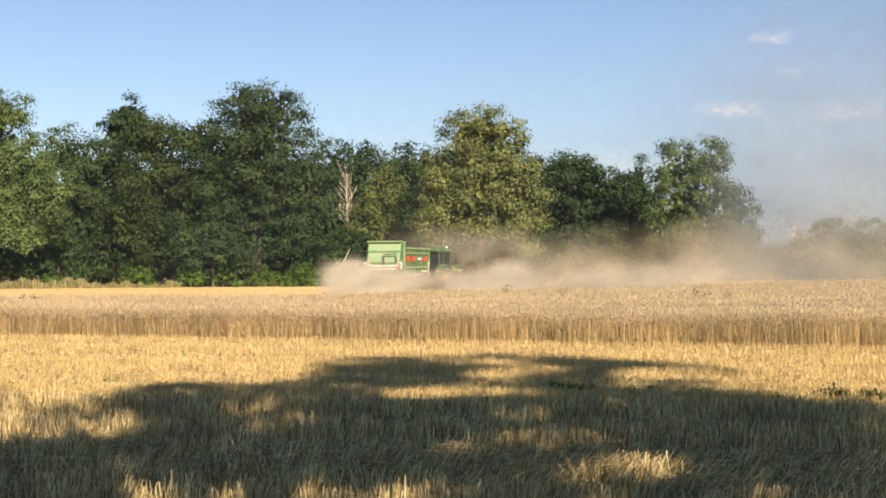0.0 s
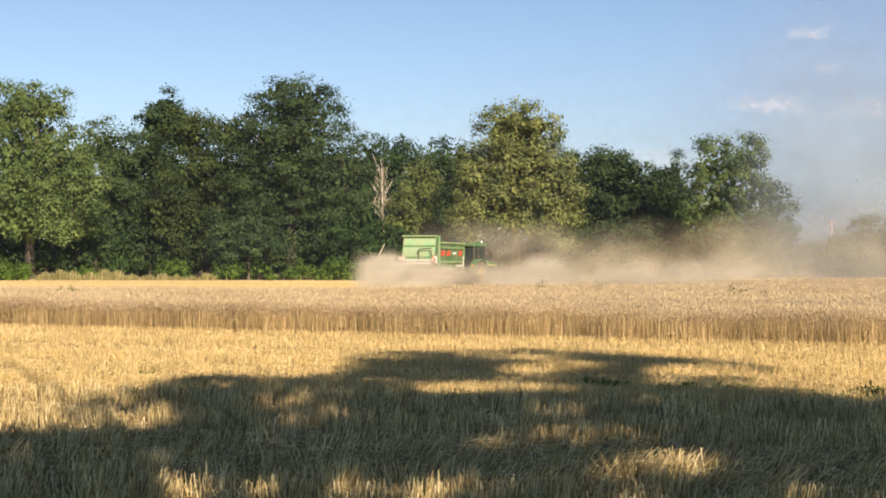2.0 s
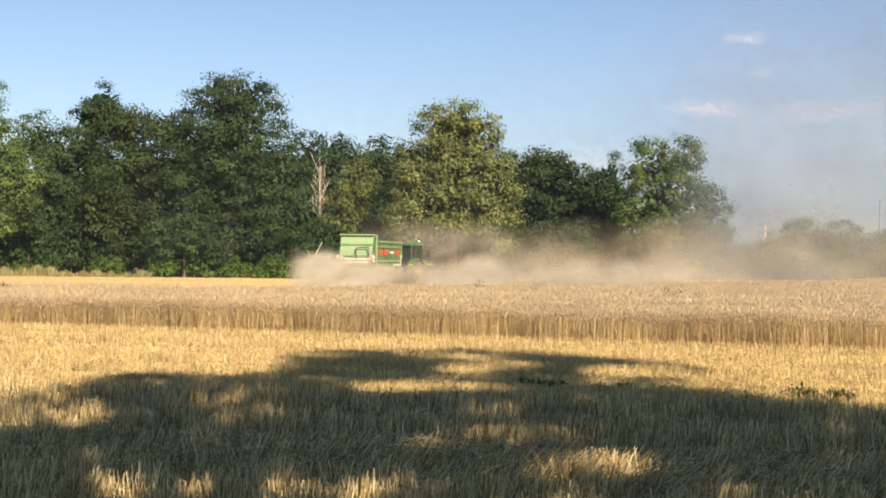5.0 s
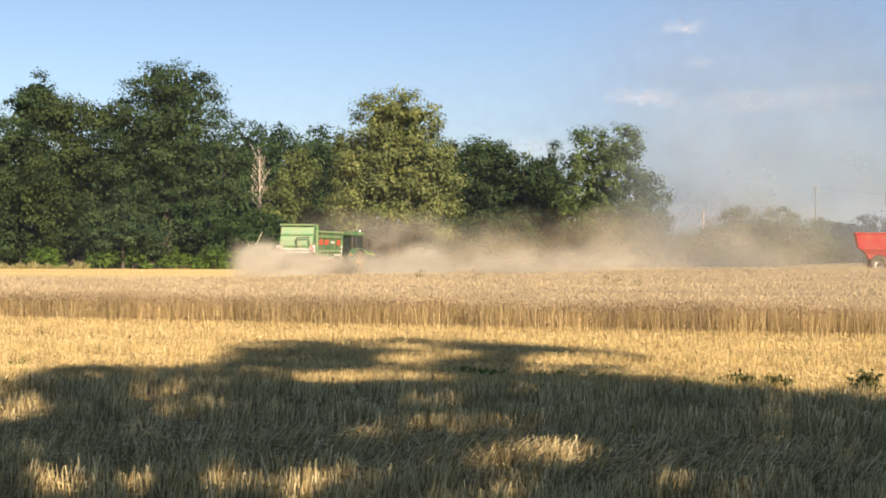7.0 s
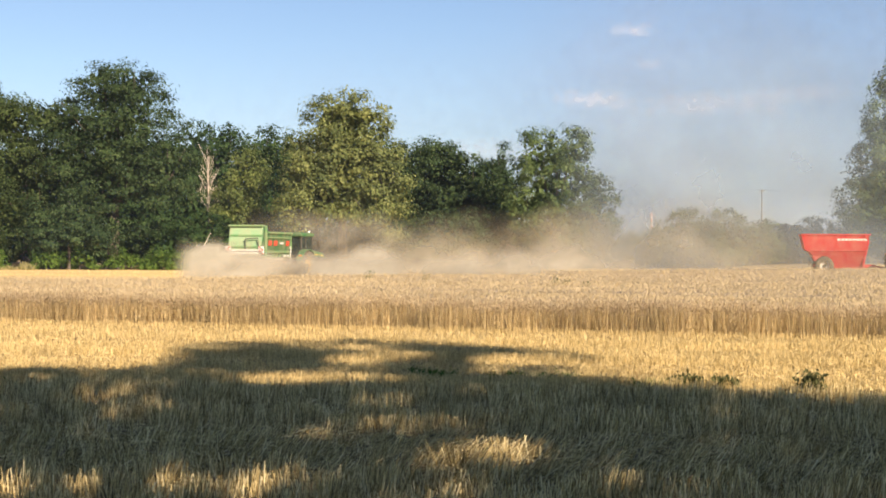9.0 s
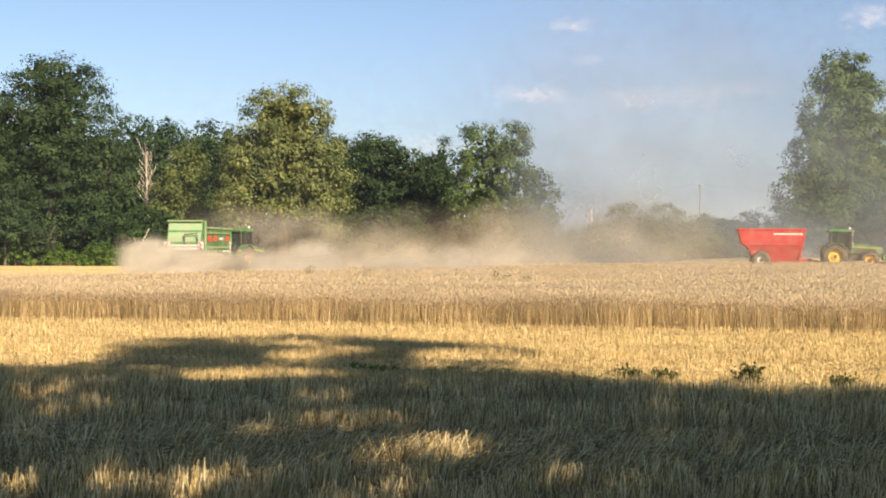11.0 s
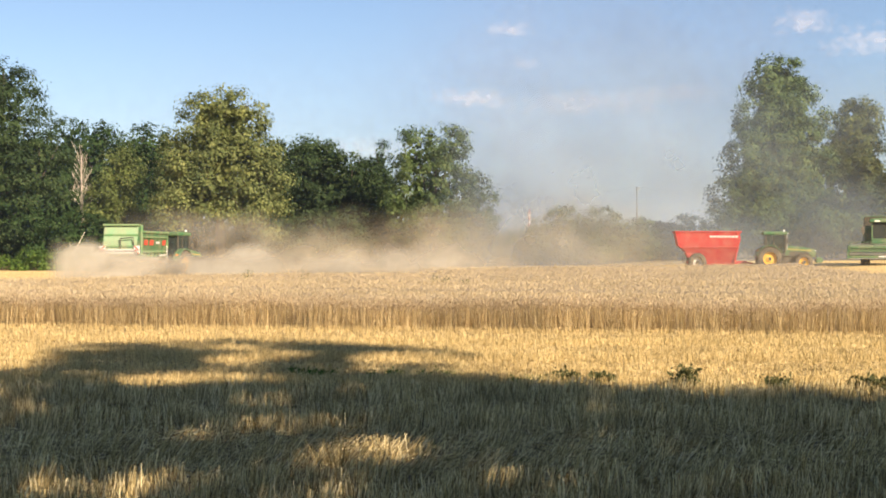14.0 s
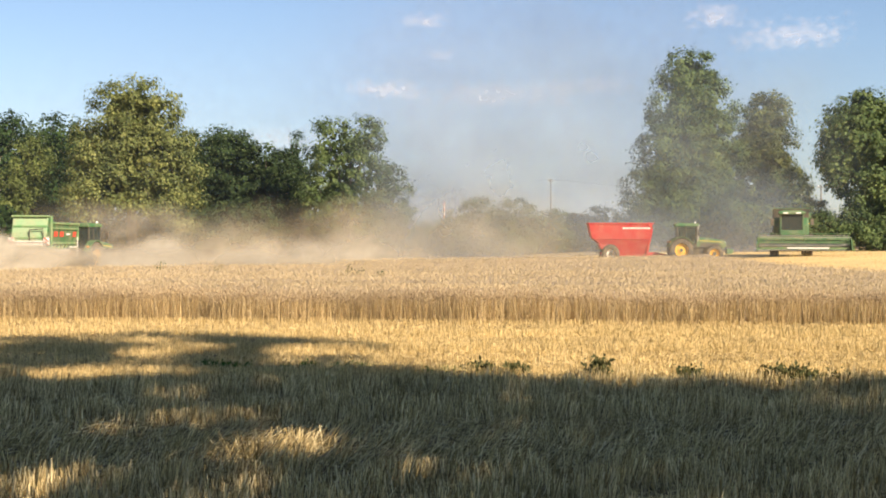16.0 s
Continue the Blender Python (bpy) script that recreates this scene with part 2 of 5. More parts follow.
# ---------- ground ----------
def build_ground():
    """One sheet out to the horizon, finer where the camera looks."""
    xs = np.unique(np.concatenate([np.linspace(-4000, -300, 12), np.linspace(-300, 400, 90), np.linspace(400, 4000, 12)]))
    ys = np.unique(np.concatenate([np.linspace(-4000, -100, 10), np.linspace(-100, 450, 110), np.linspace(450, 4500, 14)]))
    gx, gy = np.meshgrid(xs, ys)
    v = np.stack([gx, gy, ground_z(gx, gy)], -1).reshape(-1, 3)
    w = len(xs)
    i = np.arange(len(ys) - 1)[:, None] * w + np.arange(w - 1)[None, :]
    f = np.stack([i, i + 1, i + w + 1, i + w], -1).reshape(-1, 4)
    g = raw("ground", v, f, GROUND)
    g.data.shade_smooth()
    tagged(g, "harvested grain field with dry straw-coloured stubble ground", "field", "", "structure")


build_ground()


def front_y(x):
    return 33.5 - 0.31 * x


def far_y(x):
    """The crop's back edge, which lies farther off to the right."""
    return 71.0 + 30.0 * smoothstep(-8, 6, np.asarray(x, float))


def side_x(y):
    """The crop's edge to the right, beyond which the field is cut."""
    return 31.5 + 0.27 * (y - 46.0)


def blades(rng, base, height, width, lean, upright=False):
    """Thin upright blades: a quad each, at any turn about the upright."""
    n = len(base)
    a = rng.uniform(0, math.pi, n)
    side = np.stack([np.cos(a), np.sin(a), np.zeros(n)], -1) * width[:, None] * 0.5
    if upright:
        side = np.stack([0.3 * np.cos(a), 0.3 * np.sin(a), np.ones(n)], -1) * width[:, None] * 0.5
    tip = base + np.concatenate([lean, height[:, None]], 1)
    v = np.stack([base - side, base + side, tip + side * 0.6, tip - side * 0.6], 1).reshape(-1, 3)
    return v, np.arange(4 * n).reshape(n, 4)


def across(x, y):
    """How far over the drill rows a place lies; the rows run nearly level before the camera and along the crop's edge farther off."""
    return y + (0.17 + 0.14 * smoothstep(17, 32, y)) * x


def build_stubble():
    rng = np.random.default_rng(11)
    near, far = [], []

    def sown(y0, y1, dens):
        n = int((y1 - y0) * (1.02 * y1 + 2) * dens)
        x, y = rng.uniform(-0.38 * y1 - 1, 0.64 * y1 + 1, n), rng.uniform(y0, y1, n)
        keep = (x > -0.38 * y - 1) & (x < 0.64 * y + 1) & (y < front_y(x) - 0.05)
        return x[keep], y[keep]

    def lying(out, x, y, lo, hi, spread, top):
        n = len(x)
        a = rng.normal(-0.2, spread, n) + math.pi * rng.integers(0, 2, n)
        way = np.stack([np.cos(a), np.sin(a)], -1) * rng.uniform(lo, hi, n)[:, None]
        base = np.stack([x, y, ground_z(x, y) + rng.uniform(0.01, 1, n) * top], -1)
        out.append(blades(rng, base, rng.normal(0.01, 0.03, n), rng.uniform(0.0035, 0.006, n) * (1 + y / 26), way, True)[0])

    # near rows: upright strips with open faces, a lodged strip combed over, and a flat straw strip
    x, y = sown(8.6, 19.2, 1150)
    n = len(x)
    wave = 0.08 * np.sin(0.9 * x + 0.4) + 0.05 * np.sin(2.3 * x) + rng.normal(0, 0.03, n)
    u = across(x, y) + wave
    row = np.round(u / 0.15) * 0.15
    y = y + (row - u) * 0.75
    clump = np.sin(7.1 * x + 3 * np.sin(2.1 * u)) + np.sin(3.3 * x - 5.2 * u) + np.sin(11.3 * x + 4.1 * u)
    lodged = (u > 11.55) & (u < 14.05)
    gap = ((u > 16.2) & (u < 16.95)) | ((u > 13.95) & (u < 14.5)) 
    gap |= u > 18.6
    sparse = np.where(lodged, np.clip(0.24 + 0.09 * clump, 0.05, 1), np.where(gap, 0.12, np.clip(0.50 + 0.20 * clump, 0.08, 1.0)))
    keep = rng.random(n) < sparse
    x, y, u, lodged, gap, clump = (q[keep] for q in (x, y, u, lodged, gap, clump))
    n = len(x)
    h = np.where(lodged, rng.uniform(0.11, 0.23, n), np.where(gap, rng.uniform(0.04, 0.11, n), rng.normal(0.175, 0.035, n) + 0.022 * clump))
    comb = 0.09 + 0.05 * np.sin(0.8 * x + 0.5 * u) + 0.04 * np.sin(2.9 * x + 1.7 * u)
    lean = rng.normal(0, 1, (n, 2)) * np.where(lodged, 0.075, 0.038)[:, None] + np.stack([np.where(lodged, comb, 0.02 * clump), np.where(lodged, -0.06, 0.0)], -1)
    base = np.stack([x, y, ground_z(x, y) - 0.01], -1)
    near.append(blades(rng, base, h, rng.uniform(0.006, 0.0125, n), lean)[0])
    x, y = sown(8.6, 18.8, 150)
    lying(near, x, y, 0.05, 0.20, 0.9, 0.05)
    x, y = sown(10.5, 16.0, 420)
    k = (np.abs(across(x, y) - 12.7) < 1.45) & (rng.random(len(x)) < 0.10)
    lying(near, x[k], y[k], 0.10, 0.28, 1.2, 0.12)
    x, y = sown(17.0, 24.0, 420)
    k = (np.abs(across(x, y) - 19.5) < 1.2) & (rng.random(len(x)) < 0.3)
    lying(far, x[k], y[k], 0.04, 0.15, 0.9, 0.10)
    # tufts of long straw, splayed
    for tx, ty, many, wide in ((1.35, 12.2, 150, 0.22), (1.75, 12.3, 110, 0.2), (4.3, 12.3, 90, 0.2), (-2.8, 12.3, 90, 0.12), (2.0, 11.9, 60, 0.2), (4.0, 12.0, 50, 0.2)):
        q = rng.normal(0, 1, (many, 2))
        base = np.stack([tx + q[:, 0] * wide * 0.5, ty + q[:, 1] * 0.12, np.zeros(many)], -1)
        near.append(blades(rng, base, rng.uniform(0.10, 0.27, many), rng.uniform(0.006, 0.009, many), q * np.array([0.09, 0.06]))[0])
    # farther off: short stems under chopped straw, in faint strips
    for y0, y1, dens in ((18.0, 28, 600), (28, 44, 330)):
        x, y = sown(y0, y1, dens)
        n = len(x)
        u = across(x, y) + 0.12 * np.sin(1.1 * x)
        y = y + (np.round(u / 0.27) * 0.27 - u) * 0.7
        keep = u > 18.4
        x, y, u = x[keep], y[keep], u[keep]
        n = len(x)
        strip = np.sin(2.9 * u) + 0.6 * np.sin(1.3 * u + 1.0) + rng.normal(0, 0.5, n)
        keep = rng.random(n) < np.clip(0.66 + 0.30 * strip, 0.15, 1)
        x, y, strip = x[keep], y[keep], strip[keep]
        n = len(x)
        base = np.stack([x, y, ground_z(x, y) - 0.01], -1)
        far.append(blades(rng, base, rng.uniform(0.08, 0.13, n) + 0.035 * strip, rng.uniform(0.004, 0.007, n) * (1 + y / 40), rng.normal(0, 0.03, (n, 2)))[0])
        x, y = sown(y0, y1, 0.22 * dens)
        lying(far, x, y, 0.03, 0.10, 0.9, 0.10)
    for rows, mat, label in ((near, NEAR_STRAW, "greyish golden cut straw stubble standing in strips"), (far, STRAW, "golden cut stubble under loose chopped straw")):
        v = np.concatenate(rows)
        tagged(raw("stubble", v, np.arange(len(v)).reshape(-1, 4), mat), label, "stubble", "", "stuff")


build_stubble()


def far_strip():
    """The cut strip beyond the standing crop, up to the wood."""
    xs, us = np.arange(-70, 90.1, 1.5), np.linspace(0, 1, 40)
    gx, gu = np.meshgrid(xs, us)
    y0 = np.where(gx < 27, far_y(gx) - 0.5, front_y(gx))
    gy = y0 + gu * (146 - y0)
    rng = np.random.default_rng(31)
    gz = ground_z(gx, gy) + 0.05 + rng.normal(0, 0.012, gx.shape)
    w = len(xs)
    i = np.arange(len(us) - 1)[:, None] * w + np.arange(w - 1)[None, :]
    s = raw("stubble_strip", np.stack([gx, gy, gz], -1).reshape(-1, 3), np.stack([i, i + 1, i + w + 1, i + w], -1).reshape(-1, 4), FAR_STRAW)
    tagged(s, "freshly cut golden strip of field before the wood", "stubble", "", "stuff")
    n = 50000
    x = rng.uniform(-48, 88, n)
    y0 = np.where(x < 27, far_y(x), 40.0)
    y = y0 + rng.random(n) ** 1.3 * (140 - y0)
    cut = (x > side_x(y)) | (y > far_y(x))
    x, y = x[cut], y[cut]
    n = len(x)
    base = np.stack([x, y, ground_z(x, y)], -1)
    v, f = blades(rng, base, rng.uniform(0.08, 0.16, n), rng.uniform(0.02, 0.036, n), rng.normal(0, 0.03, (n, 2)))
    tagged(raw("stubble_strip", v, f, STRAW), "short golden stubble stems before the wood", "stubble", "", "stuff")


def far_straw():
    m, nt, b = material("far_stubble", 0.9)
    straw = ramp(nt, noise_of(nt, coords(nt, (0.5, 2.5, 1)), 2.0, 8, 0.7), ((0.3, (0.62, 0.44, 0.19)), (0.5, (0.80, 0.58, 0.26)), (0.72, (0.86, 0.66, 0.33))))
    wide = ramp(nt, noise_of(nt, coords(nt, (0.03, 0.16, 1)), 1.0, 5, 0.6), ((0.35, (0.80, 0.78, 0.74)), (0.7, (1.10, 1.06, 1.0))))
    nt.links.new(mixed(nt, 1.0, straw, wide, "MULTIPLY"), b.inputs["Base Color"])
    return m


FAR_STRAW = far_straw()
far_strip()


def build_wheat():
    rng = np.random.default_rng(12)
    # standing stems of the outer rows, with their ears
    n = 42000
    x = rng.uniform(-24, 34, n)
    depth = rng.exponential(0.7, n)
    edge = front_y(x) + 0.22 * np.sin(1.3 * x) + 0.12 * np.sin(3.7 * x)
    y = edge + depth
    h = rng.normal(0.63, 0.055, n) * (0.88 + 0.12 * smoothstep(0, 0.8, depth)) + 0.03 * np.sin(0.9 * x) + 0.02 * np.sin(4.1 * x)
    h = h * np.where(rng.random(n) < 0.25, rng.uniform(0.7, 0.95, n), 1)
    base = np.stack([x, y, ground_z(x, y)], -1)
    lean = rng.normal(0, 0.05, (n, 2))
    v, f = blades(rng, base, h, rng.uniform(0.005, 0.010, n), lean)
    field = tagged(new("wheat_field"), "ripe standing wheat with pale tan ears and straw stems", "wheat", "", "stuff")
    raw("stems", v, f, WHEAT_STEM, field)
    # dry leaf blades hanging on the stems
    k = rng.integers(0, n, 14000)
    lb = base[k] + np.stack([np.zeros(len(k)), np.zeros(len(k)), rng.uniform(0.1, 0.4, len(k))], -1)
    v, f = blades(rng, lb, rng.normal(-0.02, 0.05, len(k)), np.full(len(k), 0.012), rng.normal(0, 0.09, (len(k), 2)))
    raw("dry_leaves", v, f, WHEAT_STEM, field)
    # ears over the whole stand
    heads = [base + np.concatenate([lean, h[:, None]], 1)]
    for lo, hi, dens in ((0, 0.12, 120), (0.12, 0.4, 56), (0.4, 1.0, 24)):
        m = int(72 * 62 * dens * (hi - lo))
        hx = rng.uniform(-30, 42, m)
        u = rng.uniform(lo, hi, m)
        fy, by = front_y(hx) + 0.3, far_y(hx)
        hy = fy + u * (by - fy)
        ok = hx < side_x(hy)
        hx, hy = hx[ok], hy[ok]
        hz = ground_z(hx, hy) + rng.normal(0.625, 0.035, len(hx)) + 0.025 * np.sin(0.5 * hx + 0.8 * hy)
        heads.append(np.stack([hx, hy, hz], -1))
    c = np.concatenate(heads)
    m = len(c)
    near = 1 + np.clip((np.hypot(c[:, 0], c[:, 1]) - 30) / 40, 0, 1.2)
    d = unit(np.concatenate([rng.normal(0, 0.42, (m, 2)), np.ones((m, 1)) * 0.9], 1)) * rng.uniform(0.08, 0.125, (m, 1)) * near[:, None] ** 0.35
    a = rng.uniform(0, math.pi, m)
    wide = rng.uniform(0.012, 0.018, m) * near ** 0.35
    s1 = np.stack([np.cos(a), np.sin(a), np.zeros(m)], -1) * wide[:, None] * 0.5
    s2 = np.stack([-np.sin(a), np.cos(a), np.zeros(m)], -1) * wide[:, None] * 0.5
    mid = c + d * 0.4
    full = np.arange(m) < n
    v = np.stack([c, mid + s1, mid + s2, mid - s1, mid - s2, c + d], 1)[full].reshape(-1, 3)
    tri = np.array([(0, 2, 1), (0, 3, 2), (0, 4, 3), (0, 1, 4), (5, 1, 2), (5, 2, 3), (5, 3, 4), (5, 4, 1)])
    f = (np.arange(full.sum())[:, None, None] * 6 + tri[None]).reshape(-1, 3)
    raw("ears", v, f, WHEAT_EAR, field)
    v = np.stack([c, mid + s1, c + d, mid - s1], 1)[~full].reshape(-1, 3)
    raw("far_ears", v, np.arange(len(v)).reshape(-1, 4), WHEAT_HEAD, field)
    # the dense stand below the ears
    xs = np.arange(-60, 60.1, 0.5)
    us = np.linspace(0, 1, 90)
    gx, gu = np.meshgrid(xs, us)
    fy = front_y(gx) + 1.5
    by = far_y(gx)
    gy = fy + gu * (by - fy)
    gz = ground_z(gx, gy) + 0.60 + rng.normal(0, 0.025, gx.shape)
    gz = np.where(gx > side_x(gy) - 0.3, ground_z(gx, gy), gz)
    gz[0] = ground_z(gx[0], gy[0])
    gz[-1] = ground_z(gx[-1], gy[-1])
    w = len(xs)
    i = np.arange(len(us) - 1)[:, None] * w + np.arange(w - 1)[None, :]
    raw("dense_stand", np.stack([gx, gy, gz], -1).reshape(-1, 3), np.stack([i, i + 1, i + w + 1, i + w], -1).reshape(-1, 4), STAND, field)


def standing():
    m, nt, b = material("wheat_stand", 0.9)
    c = ramp(nt, noise_of(nt, coords(nt, (6, 6, 1)), 2.2, 8, 0.75), ((0.3, (0.44, 0.345, 0.225)), (0.55, (0.53, 0.42, 0.275)), (0.75, (0.60, 0.49, 0.325))))
    wide = ramp(nt, noise_of(nt, coords(nt, (0.06, 0.22, 1)), 1.0, 5), ((0.35, (0.86, 0.84, 0.82)), (0.7, (1.08, 1.05, 1.0))))
    nt.links.new(mixed(nt, 1.0, c, wide, "MULTIPLY"), b.inputs["Base Color"])
    bump_of(nt, b, noise_of(nt, coords(nt), 14, 6, 0.8), 1.0, 0.12)
    return m


STAND = standing()
build_wheat()

# ---------- trees along the field ----------
ROUND = ((0, 0, 0.60, 0.26, 0.24, 0.30), (-0.16, -0.05, 0.45, 0.18, 0.18, 0.22), (0.16, -0.05, 0.45, 0.18, 0.18, 0.22), (0.05, -0.12, 0.36, 0.2, 0.15, 0.2), (0.02, 0, 0.82, 0.15, 0.15, 0.16))
LOW = ((0, 0, 0.5, 0.5, 0.45, 0.48), (-0.4, 0, 0.35, 0.35, 0.35, 0.33), (0.42, 0, 0.33, 0.35, 0.35, 0.32))

tree("chestnut_tree", at(17.8, 148), 19.6, ((0, 0, 0.62, 0.28, 0.25, 0.30), (-0.1, 0, 0.82, 0.17, 0.16, 0.15), (0.05, -0.02, 0.86, 0.14, 0.14, 0.13), (0.22, -0.05, 0.50, 0.17, 0.18, 0.24), (-0.25, -0.05, 0.5, 0.2, 0.18, 0.24), (0.24, -0.1, 0.3, 0.14, 0.15, 0.16), (0, -0.1, 0.33, 0.26, 0.16, 0.22)), LIME,
     "large chestnut tree with yellow-green drooping leaf clusters at the wood's edge", seed=21, core=0.12, puffs=250, per_puff=115, leaf=0.38, puff=1.35, flat=0.7, trunk=0.5)
tree("ash_tree", at(14.2, 158), 17.4, ((0, 0, 0.55, 0.25, 0.2, 0.32), (-0.12, 0, 0.78, 0.16, 0.16, 0.18), (0.12, 0, 0.72, 0.17, 0.16, 0.17), (0.05, -0.1, 0.3, 0.28, 0.18, 0.25)), ASH,
     "dark green broadleaf tree in the wood's edge", seed=22, core=0.16, puffs=130, per_puff=95, puff=1.5, leaf=0.39, flat=0.6)
tree("tall_spruce", at(12.6, 170), 22.0, ((0, 0, 0.88, 0.09, 0.08, 0.10), (0.05, 0, 0.80, 0.12, 0.1, 0.11), (-0.05, 0, 0.78, 0.11, 0.12, 0.13), (0, 0, 0.5, 0.15, 0.15, 0.25)), CONIFER,
     "tall dark bluish-green tree rising above the wood", seed=23, puffs=130, per_puff=55, puff=1.0)
tree("oak_tree", at(10.9, 152), 18.2, ((0, 0, 0.58, 0.27, 0.24, 0.3), (-0.1, 0, 0.8, 0.15, 0.15, 0.17), (0.14, 0, 0.83, 0.14, 0.14, 0.15), (-0.2, -0.08, 0.36, 0.17, 0.16, 0.2), (0.1, -0.12, 0.28, 0.26, 0.18, 0.25)), OLIVE,
     "broad dark green oak in the wood's edge", seed=24, core=0.14, puffs=160, per_puff=100, puff=1.5, leaf=0.39, flat=0.6, trunk=0.45)
tree("oak_tree", at(7.6, 149), 21.3, ((0, 0, 0.56, 0.33, 0.28, 0.28), (0.03, 0, 0.78, 0.22, 0.2, 0.17), (-0.05, 0, 0.90, 0.11, 0.1, 0.09), (0.09, 0, 0.88, 0.13, 0.1, 0.09), (0.02, -0.05, 0.68, 0.2, 0.18, 0.16), (-0.18, 0, 0.68, 0.16, 0.16, 0.14), (-0.22, -0.06, 0.42, 0.18, 0.18, 0.24), (0.26, -0.06, 0.46, 0.14, 0.16, 0.22), (-0.12, -0.12, 0.24, 0.26, 0.16, 0.22), (0.07, -0.12, 0.40, 0.2, 0.14, 0.14), (0.0, -0.16, 0.52, 0.22, 0.12, 0.14)), OAK,
     "huge dark green oak with a hollow under its crown", seed=25, puffs=275, per_puff=125, puff=1.6, core=0.1, leaf=0.38, flat=0.55, trunk=0.65)
tree("horse_chestnut", at(-1.5, 144), 17.8, ((0, 0, 0.48, 0.30, 0.27, 0.26), (0.03, 0, 0.70, 0.30, 0.25, 0.19), (0.02, 0, 0.87, 0.235, 0.2, 0.11), (-0.21, -0.05, 0.52, 0.14, 0.16, 0.2), (0.25, -0.05, 0.46, 0.13, 0.16, 0.2), (-0.2, -0.08, 0.33, 0.15, 0.16, 0.14), (0.17, -0.1, 0.30, 0.16, 0.16, 0.14)), CHESTNUT,
     "large round horse chestnut with browning olive leaves", seed=26, puffs=290, per_puff=85, puff=1.2, flat=0.75, leaf=0.42, trunk=0.55)
tree("birch_tree", at(2.6, 152), 13.0, ((0, 0, 0.62, 0.19, 0.18, 0.3), (0.08, 0, 0.82, 0.12, 0.12, 0.15), (-0.05, -0.05, 0.4, 0.2, 0.16, 0.2)), BIRCH,
     "slim light green tree between darker trees", seed=27, puffs=120, per_puff=50, leaf=0.36, trunk=0.22)
for az, d, h, sd in ((5.2, 188, 17.0, 31), (3.6, 190, 18.6, 32), (1.9, 192, 18.0, 33), (0.4, 190, 16.5, 34), (7.0, 195, 17.0, 35), (16, 190, 18, 36), (-3.2, 185, 15.5, 37), (20.6, 166, 14, 38), (12.0, 186, 15, 39), (9.6, 190, 15.5, 70), (14.2, 190, 15.5, 71), (18.2, 190, 16.5, 72), (10.8, 194, 15.0, 73), (8.2, 188, 16.0, 74), (6.2, 186, 14.0, 75)):
    tree("woodland_tree", at(az, d), h, ROUND, WOOD, "dark blue-green woodland tree behind the field edge", seed=sd, puffs=130, per_puff=44, puff=1.3, leaf=0.55, fill=1.0, fine=1.0, group="woodland trees")
SPIKY = ((0, 0, 0.80, 0.10, 0.10, 0.19), (0.06, 0, 0.62, 0.16, 0.15, 0.20), (-0.07, 0, 0.50, 0.17, 0.16, 0.22), (0, -0.05, 0.32, 0.2, 0.18, 0.22))
for k, (az, d, h) in enumerate(((5.9, 200, 19.0), (5.0, 204, 18.2), (4.4, 198, 19.6), (3.9, 206, 18.8), (3.2, 198, 19.3), (2.5, 204, 18.8), (1.5, 200, 19.2), (0.7, 205, 18.6), (-3.4, 196, 16.4), (-4.3, 198, 15.8), (-5.8, 196, 15.6), (-7.2, 196, 14.2))):
    tree("woodland_tree", at(az, d), h, SPIKY, CONIFER, "dark spiky woodland tree behind the field edge", seed=410 + k, puffs=90, per_puff=44, puff=1.0, leaf=0.5, fine=1.0, group="woodland trees")
tree("maple_tree", at(-5.0, 163), 15.3, ((0, 0, 0.55, 0.34, 0.28, 0.34), (0.02, 0, 0.80, 0.2, 0.18, 0.18), (-0.2, 0, 0.62, 0.18, 0.18, 0.22), (0.24, 0, 0.58, 0.18, 0.18, 0.24), (0, -0.1, 0.26, 0.36, 0.18, 0.22)), OAK,
     "dark green rounded tree beside a large horse chestnut", seed=41, puffs=160, per_puff=90, puff=1.4, leaf=0.44, flat=0.65)
tree("maple_tree", at(-6.8, 160), 13.0, ((0, 0, 0.55, 0.36, 0.28, 0.40), (0.15, 0, 0.6, 0.22, 0.2, 0.25), (0, -0.1, 0.26, 0.40, 0.2, 0.24)), OAK,
     "dark green rounded tree at the end of the wood", seed=42, puffs=170, per_puff=55, puff=1.0)
tree("spruce_tree", at(-7.95, 166), 14.2, ((0, 0, 0.82, 0.07, 0.07, 0.16), (0, 0, 0.62, 0.12, 0.12, 0.18), (0, 0, 0.4, 0.17, 0.16, 0.22)), CONIFER,
     "pointed dark spruce tip above rounded trees", seed=43, puffs=90, per_puff=45, puff=0.8, leaf=0.35)
tree("walnut_tree", at(-10.2, 148), 14.6, ((-0.12, 0, 0.76, 0.17, 0.16, 0.20), (0.10, 0, 0.80, 0.15, 0.15, 0.17), (-0.02, 0, 0.55, 0.28, 0.24, 0.24), (0.25, 0, 0.46, 0.17, 0.18, 0.2), (0.30, 0, 0.33, 0.13, 0.15, 0.16), (-0.2, 0, 0.42, 0.16, 0.16, 0.16), (0.02, -0.05, 0.28, 0.34, 0.18, 0.2)), POPLAR,
     "open-crowned grey-green tree standing alone past the wood", core=0.03, seed=44, puffs=380, per_puff=50, puff=0.95, leaf=0.42, trunk=0.35)
